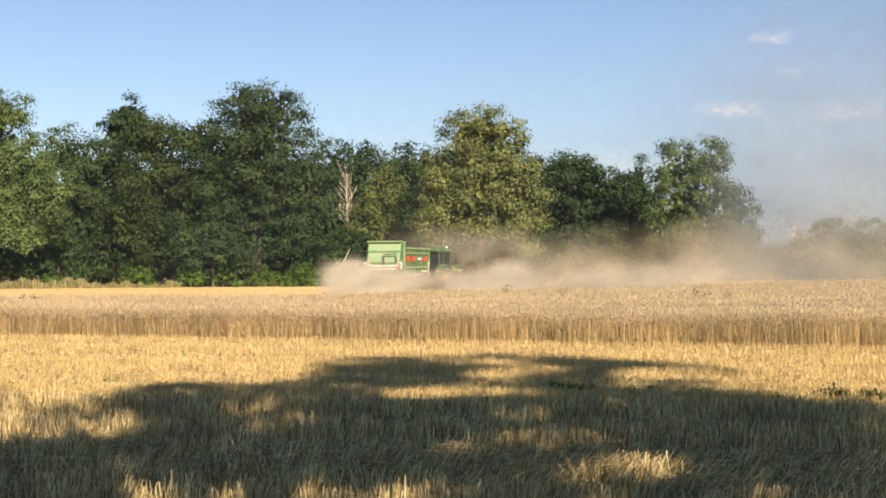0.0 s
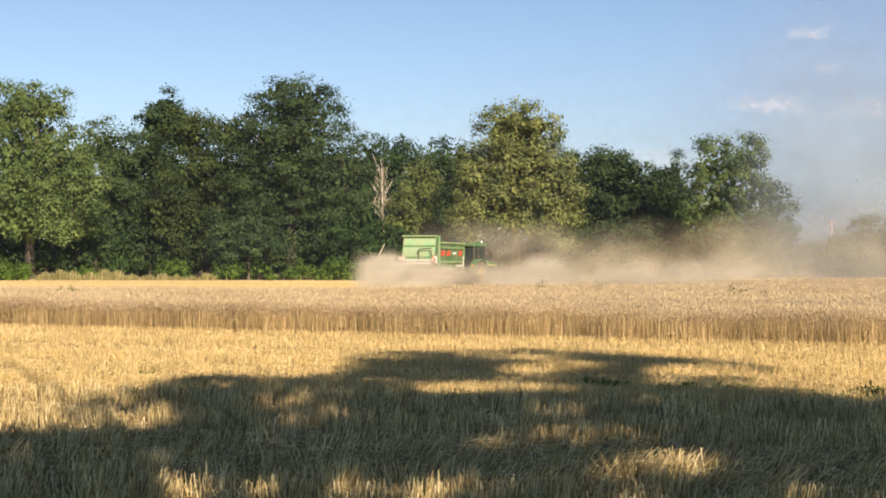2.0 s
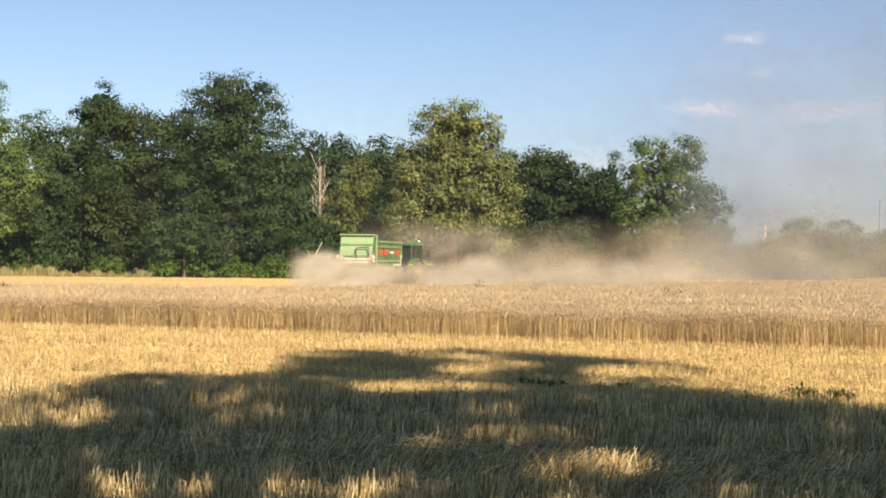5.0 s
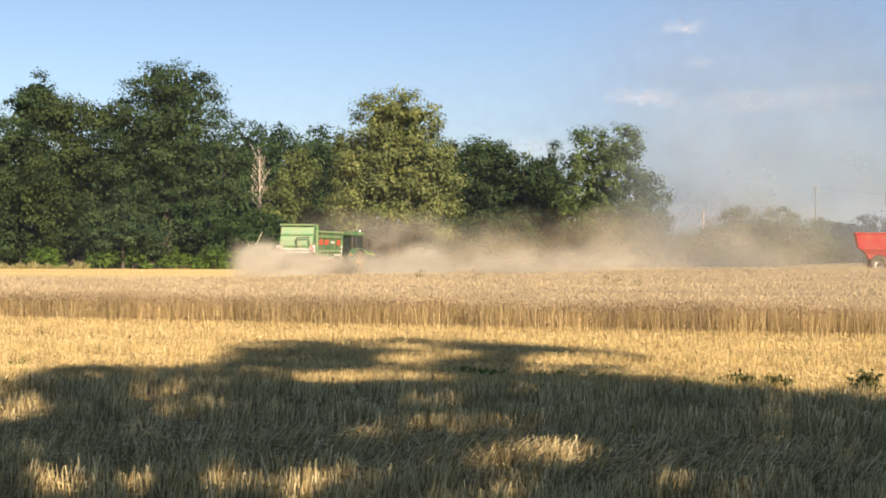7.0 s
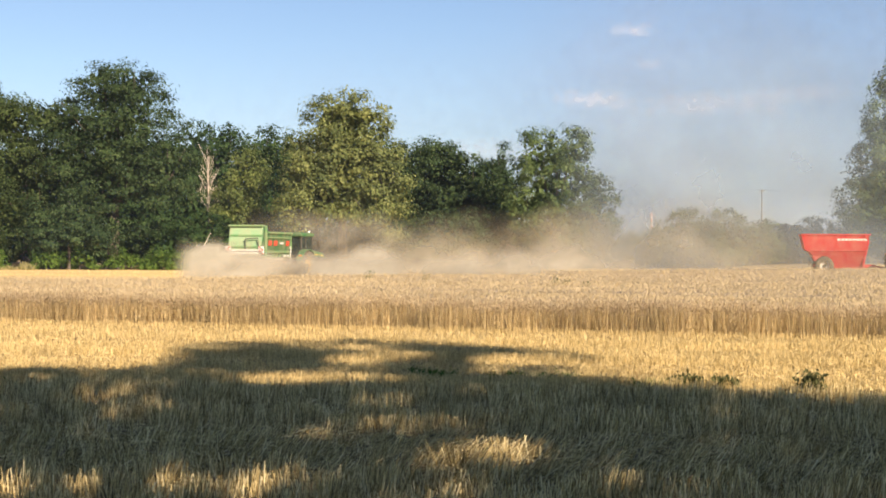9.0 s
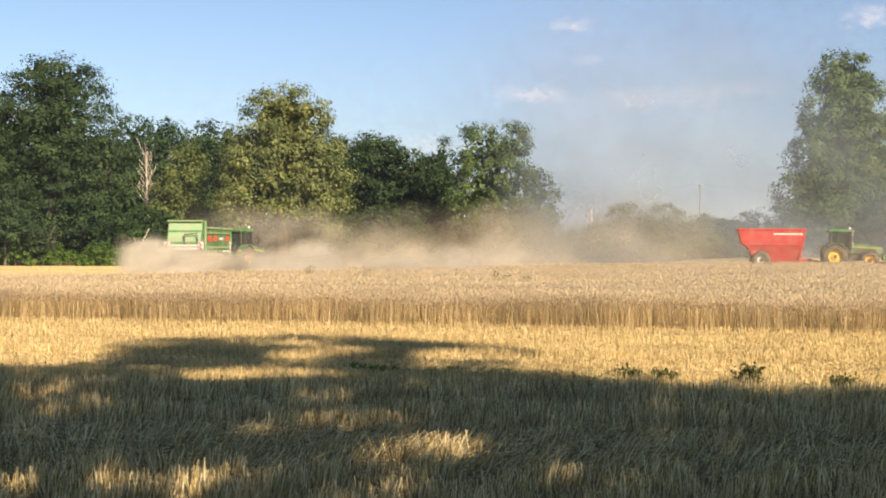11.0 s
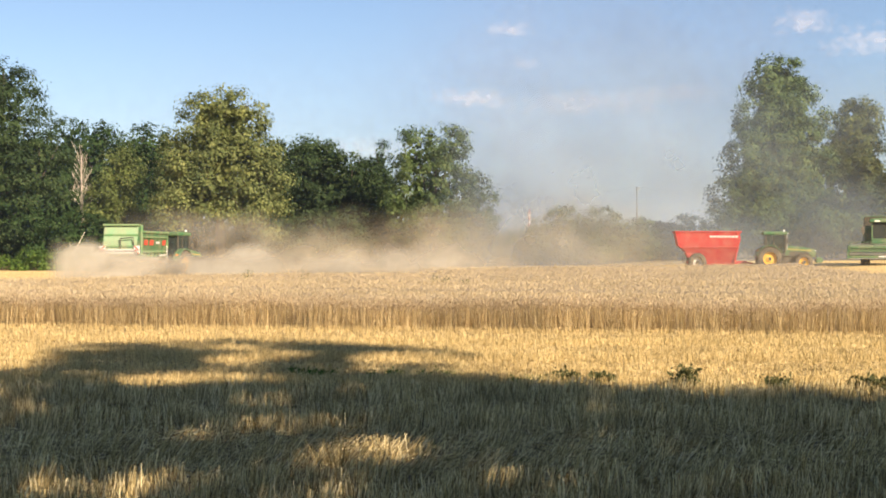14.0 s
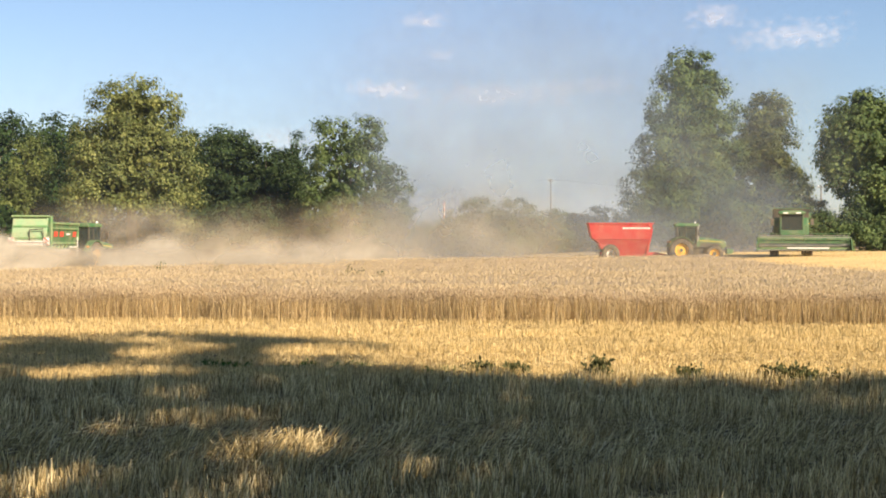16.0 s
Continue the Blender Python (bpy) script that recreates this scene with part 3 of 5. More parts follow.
tree("poplar_tree", at(-23.9, 150), 20.5, ((0, 0, 0.86, 0.14, 0.12, 0.14), (0.02, 0, 0.70, 0.21, 0.16, 0.18), (-0.02, 0, 0.52, 0.22, 0.2, 0.2), (-0.08, 0, 0.34, 0.24, 0.2, 0.2), (0.10, 0, 0.36, 0.2, 0.2, 0.22), (-0.16, -0.05, 0.2, 0.17, 0.16, 0.2), (0.08, -0.05, 0.17, 0.24, 0.16, 0.18)), POPLAR,
     "tall cone-shaped grey-green tree, leafy down to the ground", seed=45, puffs=540, per_puff=60, puff=1.1, fine=1.9, trunk=0.5)
tree("chestnut_tree", at(-26.95, 156), 16.1, ((0, 0, 0.80, 0.16, 0.15, 0.19), (0, 0, 0.58, 0.21, 0.2, 0.22), (0.05, 0, 0.38, 0.23, 0.2, 0.18)), RUSSET,
     "brownish-green tree with drying leaves behind the machines", seed=46, puffs=230, per_puff=60, fine=1.9)
tree("bushy_tree", at(-27.4, 146), 8.0, LOW, POPLAR, "light green bushy tree below a taller one", seed=47, puffs=110, per_puff=50, puff=0.9)
tree("willow_tree", at(-30.9, 144), 15.2, ((0, 0, 0.6, 0.30, 0.26, 0.30), (-0.05, 0, 0.84, 0.2, 0.18, 0.15), (-0.2, -0.03, 0.62, 0.15, 0.15, 0.2), (0.1, -0.08, 0.35, 0.3, 0.18, 0.28)), POPLAR,
     "broad dark tree at the field's far corner", seed=48, puffs=340, per_puff=60, puff=1.1)
tree("willow_tree", at(-33.8, 147), 14.5, ((0, 0, 0.55, 0.33, 0.28, 0.36), (0, -0.1, 0.25, 0.4, 0.2, 0.25), (-0.25, -0.1, 0.2, 0.25, 0.2, 0.2)), OAK,
     "dark leafy tree reaching down to the ground", seed=49, puffs=260, per_puff=60, puff=1.1)
for k, (az, d, h, w) in enumerate(((-29.0, 139, 3.6, 1), (-30.3, 140, 4.0, 1), (-31.6, 141, 3.6, 1), (-28.2, 141, 4.4, 1), (-33.0, 140, 3.8, 1), (-15.3, 152, 6.3, 1), (-17.2, 152, 6.0, 1), (-18.5, 154, 4.6, 1), (-19.4, 158, 4.2, 1), (-20.4, 162, 4.9, 1), (-14.3, 158, 3.6, 1), (-16.3, 150, 4.6, 1), (-13.2, 175, 3.6, 1), (-22.3, 150, 5.0, 1), (-25.4, 152, 5.0, 1))):
    tree("hedge_bush", at(az, d), h, LOW, POPLAR, "dusty grey-green bush in the hedge row", "bush", seed=60 + k, puffs=135, per_puff=50, puff=0.75, leaf=0.34, trunk=0.12, fine=1.0, group="hedge bushes")
tree("hazel_bush", at(9.3, 143.5), 8.0, ((0, 0, 0.55, 0.42, 0.36, 0.42), (-0.3, -0.05, 0.35, 0.26, 0.25, 0.3), (0.3, 0, 0.35, 0.26, 0.25, 0.3)), ASH,
     "large bluish-green bush under the oaks", "bush", seed=51, puffs=90, per_puff=75, puff=1.1, leaf=0.36, flat=0.6, trunk=0.15)
for k, (az, d, h) in enumerate(((4.6, 146.5, 5.8), (3.8, 147.5, 6.2), (3.0, 147.5, 5.2))):
    tree("hazel_bush", at(az, d), h, LOW, WOOD, "dark green bush at the wood's edge beside a dead birch", "bush", seed=54 + k, puffs=80, per_puff=60, puff=0.7, leaf=0.34, trunk=0.12)
# understorey of the wood
rs = np.random.default_rng(5)
for k, az in enumerate(np.arange(19.5, -12.5, -1.05)):
    d, h = 152 + rs.uniform(-3, 9), rs.uniform(4.0, 6.5)
    if 4.6 < az < 6.5:
        d += 24
    tree("understorey_bush", at(az, d), h, LOW, (OAK, WOOD, WOOD)[k % 3], "green bush in the understorey of the wood", "bush", seed=80 + k, puffs=46, per_puff=48, puff=0.9, leaf=0.38, trunk=0.1, fill=1.0, fine=1.0, group="understorey bushes")
for k, az in enumerate((19.6, 18.9, 18.2, 15.6, 12.3, 10.2, 8.9, 7.3, 6.3, 5.7, 5.2, 4.4, 3.8, 3.0, 2.2)):
    tree("shrub", at(az, 143.5 + rs.uniform(-1, 1)), rs.uniform(0.9, 2.7), LOW, SHRUB, "light green shrub at the field margin", "bush", seed=120 + k, puffs=45, per_puff=40, puff=0.5, leaf=0.26, trunk=0.05, fine=1.0, group="margin shrubs")


for k, az in enumerate(np.arange(21.5, -9, -1.25)):
    tree("woodland_bush", at(az, 204 + rs.uniform(-4, 6)), rs.uniform(6.0, 8.0), LOW, WOOD, "dark bush deep in the wood", "bush", seed=160 + k, puffs=36, per_puff=46, puff=1.1, leaf=0.6, trunk=0.12, core=0.15, fine=1.0, group="woodland bushes")


def build_grass():
    rng = np.random.default_rng(9)
    n = 6000
    az = rng.uniform(10.6, 17.6, n)
    d = 141.5 + rng.exponential(1.2, n)
    x, y = -np.sin(np.radians(az)) * d, np.cos(np.radians(az)) * d
    tall = 0.65 + 0.2 * np.sin(0.9 * az) + 0.15 * np.sin(3.1 * az) + 0.15 * np.sin(11 * az)
    keep = rng.random(n) < np.clip(0.4 + 0.6 * tall, 0.1, 1)
    x, y, tall = x[keep], y[keep], tall[keep]
    n = len(x)
    v, f = blades(rng, np.stack([x, y, ground_z(x, y)], -1), rng.uniform(0.3, 1.15, n) * np.clip(tall, 0.35, 1.3), rng.uniform(0.03, 0.07, n), rng.normal(0, 0.16, (n, 2)))
    tagged(raw("tall_grass", v, f, DRY_GRASS), "tall dry grass along the wood's margin", "grass", "", "stuff")


build_grass()

# ---------- trees behind the camera, which shade the stubble ----------
def shade_tree(foot_x, patches, seed):
    """A tall tree behind the camera whose limbs carry leaves where their shade falls on the given patches (x, y, half width)."""
    foot_y, high = -4.0, 21.0
    lobes = []
    for px, py, rx in patches:
        z = (py - foot_y) * LIGHT.z / -LIGHT.y
        lobes.append(((px + z * LIGHT.x / LIGHT.z - foot_x) / high, 0.0, z / high, rx / high, 1.5 / high, 1.0 / high))
    tree("field_tree", (foot_x, foot_y, 0), high, lobes, OAK, "tall leafy green tree at the near field edge", seed=seed, puffs=30 * len(lobes), per_puff=60, puff=0.85, leaf=0.52, trunk=0.2, thick=1.0, core=0.0, gaps=SUN_SPOTS, fine=1.0, group="near field trees")


def shade_end(x):
    """How far out into the field the trees' shade reaches."""
    return np.interp(x, (-9, -5.1, -5.0, -4.8, -3.7, -2.6, -2.2, -1.0, 1.3, 3.7, 4.7, 4.9, 6.3, 8.0, 10, 30), (14.2, 14.6, 16.5, 20.5, 21.7, 22.3, 26.3, 27.9, 28.4, 26.4, 25.1, 18.4, 17.1, 16.3, 16.0, 16.0))


# spots where the sun comes through: place, half sizes and how open
SUN_SPOTS = ((-0.3, 19.8, 0.85, 0.55, 1.0), (0.85, 23.4, 0.55, 0.7, 1.0), (2.0, 17.8, 0.35, 0.25, 0.6), (0.55, 14.2, 0.58, 0.42, 0.8), (1.6, 12.5, 0.42, 0.7, 1.0), (-0.95, 11.0, 0.25, 0.45, 0.9), (-0.25, 10.8, 0.45, 0.5, 0.9), (0.8, 10.7, 0.6, 0.35, 0.55),
             (-2.0, 11.0, 0.42, 0.5, 0.75), (3.6, 10.6, 0.8, 0.4, 0.4), (-2.8, 12.4, 0.10, 0.4, 0.9), (-3.7, 15.9, 0.25, 0.7, 0.95), (-4.7, 15.8, 0.7, 0.8, 1.0), (-2.3, 15.4, 0.1, 0.4, 0.6), (4.3, 12.3, 0.22, 0.25, 0.35), (2.6, 10.6, 0.4, 0.2, 0.5),
             (2.0, 23.9, 0.5, 0.3, 0.3), (3.7, 23.2, 0.9, 1.0, 1.0), (4.6, 21.2, 0.75, 1.5, 1.0), (5.2, 19.6, 0.6, 0.9, 1.0))
shade_tree(9.0, ((1.2, 26.4, 3.6), (-0.4, 23.0, 2.8), (3.2, 22.0, 2.6), (-2.4, 19.8, 2.7), (1.4, 18.6, 3.0), (4.2, 17.8, 2.2), (4.0, 25.0, 1.6)), 141)
shade_tree(5.0, ((-3.6, 16.4, 2.6), (0.4, 15.0, 3.0), (-3.6, 12.6, 2.8), (0.5, 11.6, 3.0), (-1.2, 8.6, 3.2), (1.2, 9.8, 2.4), (-3.4, 14.2, 2.0), (-1.8, 13.4, 2.0), (0.8, 16.2, 2.2), (1.4, 17.2, 2.0), (-5.8, 10.4, 2.4), (-3.8, 10.4, 2.4), (-5.6, 13.2, 2.0)), 145)
shade_tree(14.0, ((4.6, 15.4, 2.8), (4.6, 12.2, 2.8), (3.4, 13.6, 2.0), (7.6, 14.6, 2.8), (8.2, 11.8, 2.8), (4.0, 9.2, 3.0), (8.4, 8.8, 3.0)), 142)
shade_tree(21.0, ((11.6, 14.4, 3.0), (12.2, 11.2, 3.0), (15.4, 14.4, 3.0), (16.4, 11.0, 3.0), (12.4, 8.6, 3.0)), 143)


# ---------- dust over the field, and tinted sheets for haze ---
def veil(name, mat, az0, az1, dist, high, strength, seed, label, category, kind, base=0.0, step=0.6, patch=0.16, depth=2.0, falloff=1.4, ends=0.18, billow=0.75):
    """A billowing sheet along an arc, whose density thins out upwards and towards its ends."""
    n = max(8, int(abs(radians(az0 - az1)) * dist / step))
    m = max(6, int(high / step) + 2)
    verts, dens = [], []
    for j in range(m):
        v = j / (m - 1)
        for i in range(n):
            u = i / (n - 1)
            a = radians(az0 + (az1 - az0) * u)
            s = a * dist
            q = Vector((s * patch, v * high * patch * 1.3, seed * 7.3))
            wob = noise.fractal(q, 0.9, 2.0, 4)
            d = dist + depth * noise.noise(Vector((s * 0.11, v * high * 0.2, seed * 3.1)))
            x, y = -math.sin(a) * d, math.cos(a) * d
            verts.append((x, y, float(ground_z(x, y)) + base + v * high))
            crest = 0.62 + 0.30 * noise.fractal(Vector((s * patch * 0.56, seed * 5.0, 0.3)), 0.9, 2.0, 3)
            body = max(0.0, 1 - (v / max(0.15, crest)) ** falloff) if v < crest else 0.0
            edge = min(1.0, u / ends, (1 - u) / ends)
            edge = edge * edge * (3 - 2 * edge)
            dens.append(max(0.0, min(1.0, strength * body * edge * (0.85 + billow * wob))))
    v = np.array(verts)
    k = np.arange(m - 1)[:, None] * n + np.arange(n - 1)[None, :]
    ob = raw(name, v, np.stack([k, k + 1, k + n + 1, k + n], -1).reshape(-1, 4), mat)
    ob.data.shade_smooth()
    ob.data.attributes.new("thickness", "FLOAT", "POINT").data.foreach_set("value", np.array(dens, dtype=np.float32))
    return tagged(ob, label, category, "", kind)


def airy(name, colour, scale, glow=0.0):
    """Fine stuff in the air: as thick as the density says, broken up by a finer noise."""
    m = bpy.data.materials.new(name)
    m.use_nodes = True
    nt = m.node_tree
    nt.nodes.remove(nt.nodes["Principled BSDF"])
    at_node = nt.nodes.new("ShaderNodeAttribute")
    at_node.attribute_name = "thickness"
    fine = ramp(nt, noise_of(nt, coords(nt), scale, 5, 0.6), ((0.25, (0.72, 0.72, 0.72)), (0.75, (1.15, 1.15, 1.15))))
    mul = nt.nodes.new("ShaderNodeMath")
    mul.operation, mul.use_clamp = "MULTIPLY", True
    nt.links.new(at_node.outputs["Fac"], mul.inputs[0])
    nt.links.new(fine, mul.inputs[1])
    clear, solid, back, both, mix = (nt.nodes.new("ShaderNode" + k) for k in ("BsdfTransparent", "BsdfDiffuse", "BsdfTranslucent", "MixShader", "MixShader"))
    solid.inputs[0].default_value = back.inputs[0].default_value = (*colour, 1)
    both.inputs[0].default_value = 0.25
    nt.links.new(solid.outputs[0], both.inputs[1])
    nt.links.new(back.outputs[0], both.inputs[2])
    body = both.outputs[0]
    if glow:
        em, ad = nt.nodes.new("ShaderNodeEmission"), nt.nodes.new("ShaderNodeAddShader")
        em.inputs[0].default_value, em.inputs[1].default_value = (1.0, 0.93, 0.95, 1), glow
        nt.links.new(body, ad.inputs[0])
        nt.links.new(em.outputs[0], ad.inputs[1])
        body = ad.outputs[0]
    nt.links.new(mul.outputs[0], mix.inputs[0])
    nt.links.new(clear.outputs[0], mix.inputs[1])
    nt.links.new(body, mix.inputs[2])
    nt.links.new(mix.outputs[0], nt.nodes["Material Output"].inputs[0])
    return m


DUST = airy("field_dust", (0.375, 0.343, 0.288), 0.5)
# bluish tint that stands in for haze in the air
HAZE = airy("haze_tint", (0.245, 0.31, 0.47), 0.08)
# drifting dust, blued so that its colour also carries the haze
DUST_HAZE = airy("dust_and_haze_tint", (0.27, 0.32, 0.38), 0.08)
CLOUD = airy("cloud_white", (0.7, 0.68, 0.72), 0.004, 0.12)
dusty = "pale brown dust hanging over the stubble behind a spreader"
veil("dust_cloud", DUST, 6.0, -11.5, 89.0, 3.3, 1.25, 1, dusty, "dust", "stuff", falloff=1.8, ends=0.16, patch=0.24, billow=1.3, step=0.4)
veil("dust_cloud", DUST, 5.3, -4.0, 91.5, 3.9, 3.2, 8, dusty, "dust", "stuff", falloff=2.4, ends=0.15, patch=0.3, billow=0.9, step=0.4)
veil("dust_cloud", DUST, 3.2, -15.0, 110.0, 8.0, 1.0, 2, dusty, "dust", "stuff", falloff=1.1, patch=0.2, billow=1.3, step=0.5)
veil("dust_cloud", DUST, 0.8, -21.5, 131.0, 9.5, 0.55, 3, dusty, "dust", "stuff")
veil("haze_sheet", HAZE, 24.0, -36.0, 126.0, 56.0, 0.018, 6, "thin bluish sheet painted as haze in front of the woods", "haze", "stuff", step=3, patch=0.01, falloff=3, ends=0.05)
veil("dust_cloud", DUST_HAZE, -9.5, -31.5, 137.5, 38.0, 0.46, 4, "thin greyish dust with painted haze in front of the hedge", "dust", "stuff", step=1.2, patch=0.05, falloff=2.6)
veil("dust_cloud", DUST, -12.0, -27.5, 101.0, 5.5, 0.26, 10, "thin brown dust low over the cut field", "dust", "stuff", step=0.8, patch=0.1, falloff=1.5)
veil("dust_cloud", DUST, -13.0, -30.0, 104.5, 20.0, 0.13, 7, "thin brownish dust drifting over the machines", "dust", "stuff", step=1.2, patch=0.06, falloff=1.8)
# two far sheets paint haze over the low sky and dim it
veil("haze_sheet", HAZE, 28.0, -44.0, 780.0, 170.0, 0.5, 9, "faint bluish sheet painted as haze low in the sky", "haze", "stuff", step=12, patch=0.002, falloff=1.3, ends=0.03)
veil("dust_cloud", HAZE, -5.0, -30.0, 700.0, 260.0, 0.62, 5, "faint sheet painted as dust and haze rising into the sky", "dust", "stuff", step=8, patch=0.006, falloff=1.6, ends=0.3)


def cloud(az, el, wide, tall, seed, strength):
    """A flat wisp of fair-weather cloud, far off."""
    d = 3200
    rng = np.random.default_rng(seed)
    n, m = 60, 22
    verts, dens = [], []
    for j in range(m):
        for i in range(n):
            u, v = 2 * i / (n - 1) - 1, 2 * j / (m - 1) - 1
            a, e = radians(az - u * wide / 2), radians(el + v * tall / 2)
            verts.append((-math.sin(a) * d, math.cos(a) * d, math.tan(e) * d))
            w = noise.fractal(Vector((u * wide * 1.6 + seed, v * tall * 2.6, seed * 1.7)), 0.9, 2.0, 5)
            low = 1 - abs(v + 0.25) ** 1.5
            dens.append(max(0.0, min(0.4, 0.36 * strength * ((1 - u * u) * low * 1.3 + 0.9 * w - 0.25))))
            if abs(u) > 0.97 or abs(v) > 0.92:
                dens[-1] = 0.0
    k = np.arange(m - 1)[:, None] * n + np.arange(n - 1)[None, :]
    ob = raw("cloud", np.array(verts), np.stack([k, k + 1, k + n + 1, k + n], -1).reshape(-1, 4), CLOUD)
    ob.data.shade_smooth()
    ob.data.attributes.new("thickness", "FLOAT", "POINT").data.foreach_set("value", np.array(dens, dtype=np.float32))
    tagged(ob, "thin white wisp of cloud low in the sky", "cloud", "", "structure")


for k, (az, el, w, t, st) in enumerate(((-11.7, 6.25, 3.6, 0.95, 0.9), (-16.2, 6.1, 6.5, 1.3, 0.8), (-13.2, 9.0, 2.1, 0.7, 0.8), (-13.9, 7.6, 1.2, 0.5, 0.5), (-24.9, 9.1, 2.6, 1.2, 0.8), (-27.9, 8.3, 5.0, 1.5, 0.8), (-7.5, 4.2, 5.0, 1.4, 0.45), (-20.0, 6.4, 5.0, 1.0, 0.5))):
    cloud(az, el, w, t, 201 + k, st)


# ---------- machines ----------
GREEN = painted("green_paint", (0.020, 0.130, 0.044), 0.5, dust=0.5)
LIGHT_GREEN = painted("light_green_paint", (0.11, 0.26, 0.10), 0.6, dust=0.7)
BLEACHED = painted("bleached_green_paint", (0.24, 0.38, 0.21), 0.6, dust=0.6)
RED = painted("red_paint", (0.44, 0.014, 0.022), 0.45, dust=0.32)
YELLOW = painted("yellow_paint", (0.82, 0.52, 0.04), 0.5, dust=0.35)
WHITE = painted("white_paint", (0.72, 0.70, 0.66), 0.45, dust=0.25)
STEEL = painted("grey_steel", (0.35, 0.34, 0.32), 0.45, 0.6, dust=0.4)
DARK = painted("dark_frame", (0.03, 0.032, 0.03), 0.6, dust=0.4)
RUBBER = painted("tyre_rubber", (0.03, 0.028, 0.026), 0.85, dust=0.5)
GLASS = glassy("cab_glass", (0.34, 0.40, 0.38))
SEAT = painted("seat_fabric", (0.05, 0.05, 0.05), 0.9, dust=0.2)
DECAL_RED = painted("red_decal", (0.62, 0.06, 0.03), 0.4, dust=0.2)
ORANGE = painted("orange_lens", (0.8, 0.28, 0.03), 0.3, dust=0.1)
LAMP = painted("lamp_glass", (0.8, 0.8, 0.75), 0.15, dust=0.05)


def box(bm, c, s, bevel=0.02, turn=(0, 0, 0)):
    """A box with softened edges."""
    geo = bmesh.ops.create_cube(bm, size=1, matrix=pose(*c, *turn) @ Matrix.Diagonal((*s, 1)))
    if bevel:
        es = list({e for v in geo["verts"] for e in v.link_edges})
        bmesh.ops.bevel(bm, geom=es, offset=min(bevel, 0.3 * min(s)), segments=2, affect="EDGES", profile=0.6)
    return bm


def boxes(*items, bevel=0.02):
    bm = bmesh.new()
    for it in items:
        box(bm, it[0], it[1], bevel, it[2] if len(it) > 2 else (0, 0, 0))
    return bm


def slab(profile, x0, x1, bevel=0.03):
    """A side profile (y, z) drawn out across the machine's width."""
    bm = bmesh.new()
    a = [bm.verts.new((x0, y, z)) for y, z in profile]
    b = [bm.verts.new((x1, y, z)) for y, z in profile]
    n = len(profile)
    for i in range(n):
        bm.faces.new((a[i], a[(i + 1) % n], b[(i + 1) % n], b[i]))
    bm.faces.new(list(reversed(a)))
    bm.faces.new(b)
    bmesh.ops.recalc_face_normals(bm, faces=bm.faces[:])
    if bevel:
        bmesh.ops.bevel(bm, geom=bm.edges[:], offset=bevel, segments=2, affect="EDGES", profile=0.6)
    return bm


def rods(*lines, r=0.03, sides=8):
    bm = bmesh.new()
    for a, b in lines:
        tube(bm, a, b, r, r, sides)
    return bm


def lathe(profile, sides=36, caps=True):
    """A profile (radius, x) turned about the x axis."""
    bm = bmesh.new()
    rings = [[bm.verts.new((x, r * math.cos(k), r * math.sin(k))) for k in (2 * math.pi * i / sides for i in range(sides))] for r, x in profile]
    for p, q in zip(rings, rings[1:]):
        for i in range(sides):
            j = (i + 1) % sides
            bm.faces.new((p[i], p[j], q[j], q[i]))
    if caps:
        bm.faces.new(list(reversed(rings[0])))
        bm.faces.new(rings[-1])
    bmesh.ops.recalc_face_normals(bm, faces=bm.faces[:])
    return bm


def wheel(parent, x, y, radius, width, rim_mat, rim_share=0.56, lugs=22):
    """A wheel on its hub: tyre with lugs, dished rim. Its outer side looks away from the machine's middle."""
    s = 1 if x > 0 else -1
    w = width / 2
    hub = part("wheel", lathe(((0.10, -w * 0.6), (0.16, -w * 0.5), (0.16, w * 0.4), (0.11, w * 0.55)), 20), DARK, parent)
    hub.location = (x, y, radius - 0.02)
    hub.scale.x = s
    rr = radius * rim_share
    tyre = lathe(((rr, -w * 0.75), (rr + 0.04, -w * 0.92), (radius * 0.84, -w), (radius * 0.95, -w * 0.9), (radius * 0.97, -w * 0.5), (radius * 0.975, w * 0.5), (radius * 0.95, w * 0.9), (radius * 0.84, w), (rr + 0.04, w * 0.92), (rr, w * 0.75)), caps=False)
    for k in range(lugs):
        for side in (-1, 1):
            a = 2 * math.pi * (k + (0.5 if side > 0 else 0)) / lugs
            m = Matrix.Rotation(a, 4, "X") @ Matrix.Translation((side * w * 0.5, 0, radius * 0.975)) @ Matrix.Rotation(side * 0.6, 4, "Z")
            bmesh.ops.create_cube(tyre, size=1, matrix=m @ Matrix.Diagonal((w, radius * 0.075, radius * 0.07, 1)))
    part("tyre", tyre, RUBBER, hub, "dusty black rubber tyre")
    rim = lathe(((rr * 0.98, -w * 0.7), (rr * 1.02, -w * 0.72), (rr * 0.9, w * 0.0), (rr * 0.45, w * 0.1), (rr * 0.4, w * 0.42), (rr * 0.22, w * 0.48), (rr * 0.10, w * 0.5)))
    ring = lathe(((rr * 0.93, w * 0.0), (rr * 0.98, w * 0.74), (rr * 1.04, w * 0.78), (rr * 1.03, w * 0.6), (rr * 0.97, w * 0.0)), caps=False)
    for k in range(8):
        a = 2 * math.pi * k / 8
        tube(rim, (w * 0.1, rr * 0.66 * math.cos(a), rr * 0.66 * math.sin(a)), (w * 0.2, rr * 0.66 * math.cos(a), rr * 0.66 * math.sin(a)), 0.035, 0.03, 6)
    part("rim", rim, rim_mat, hub)
    part("rim_ring", ring, rim_mat, hub)
    return hub


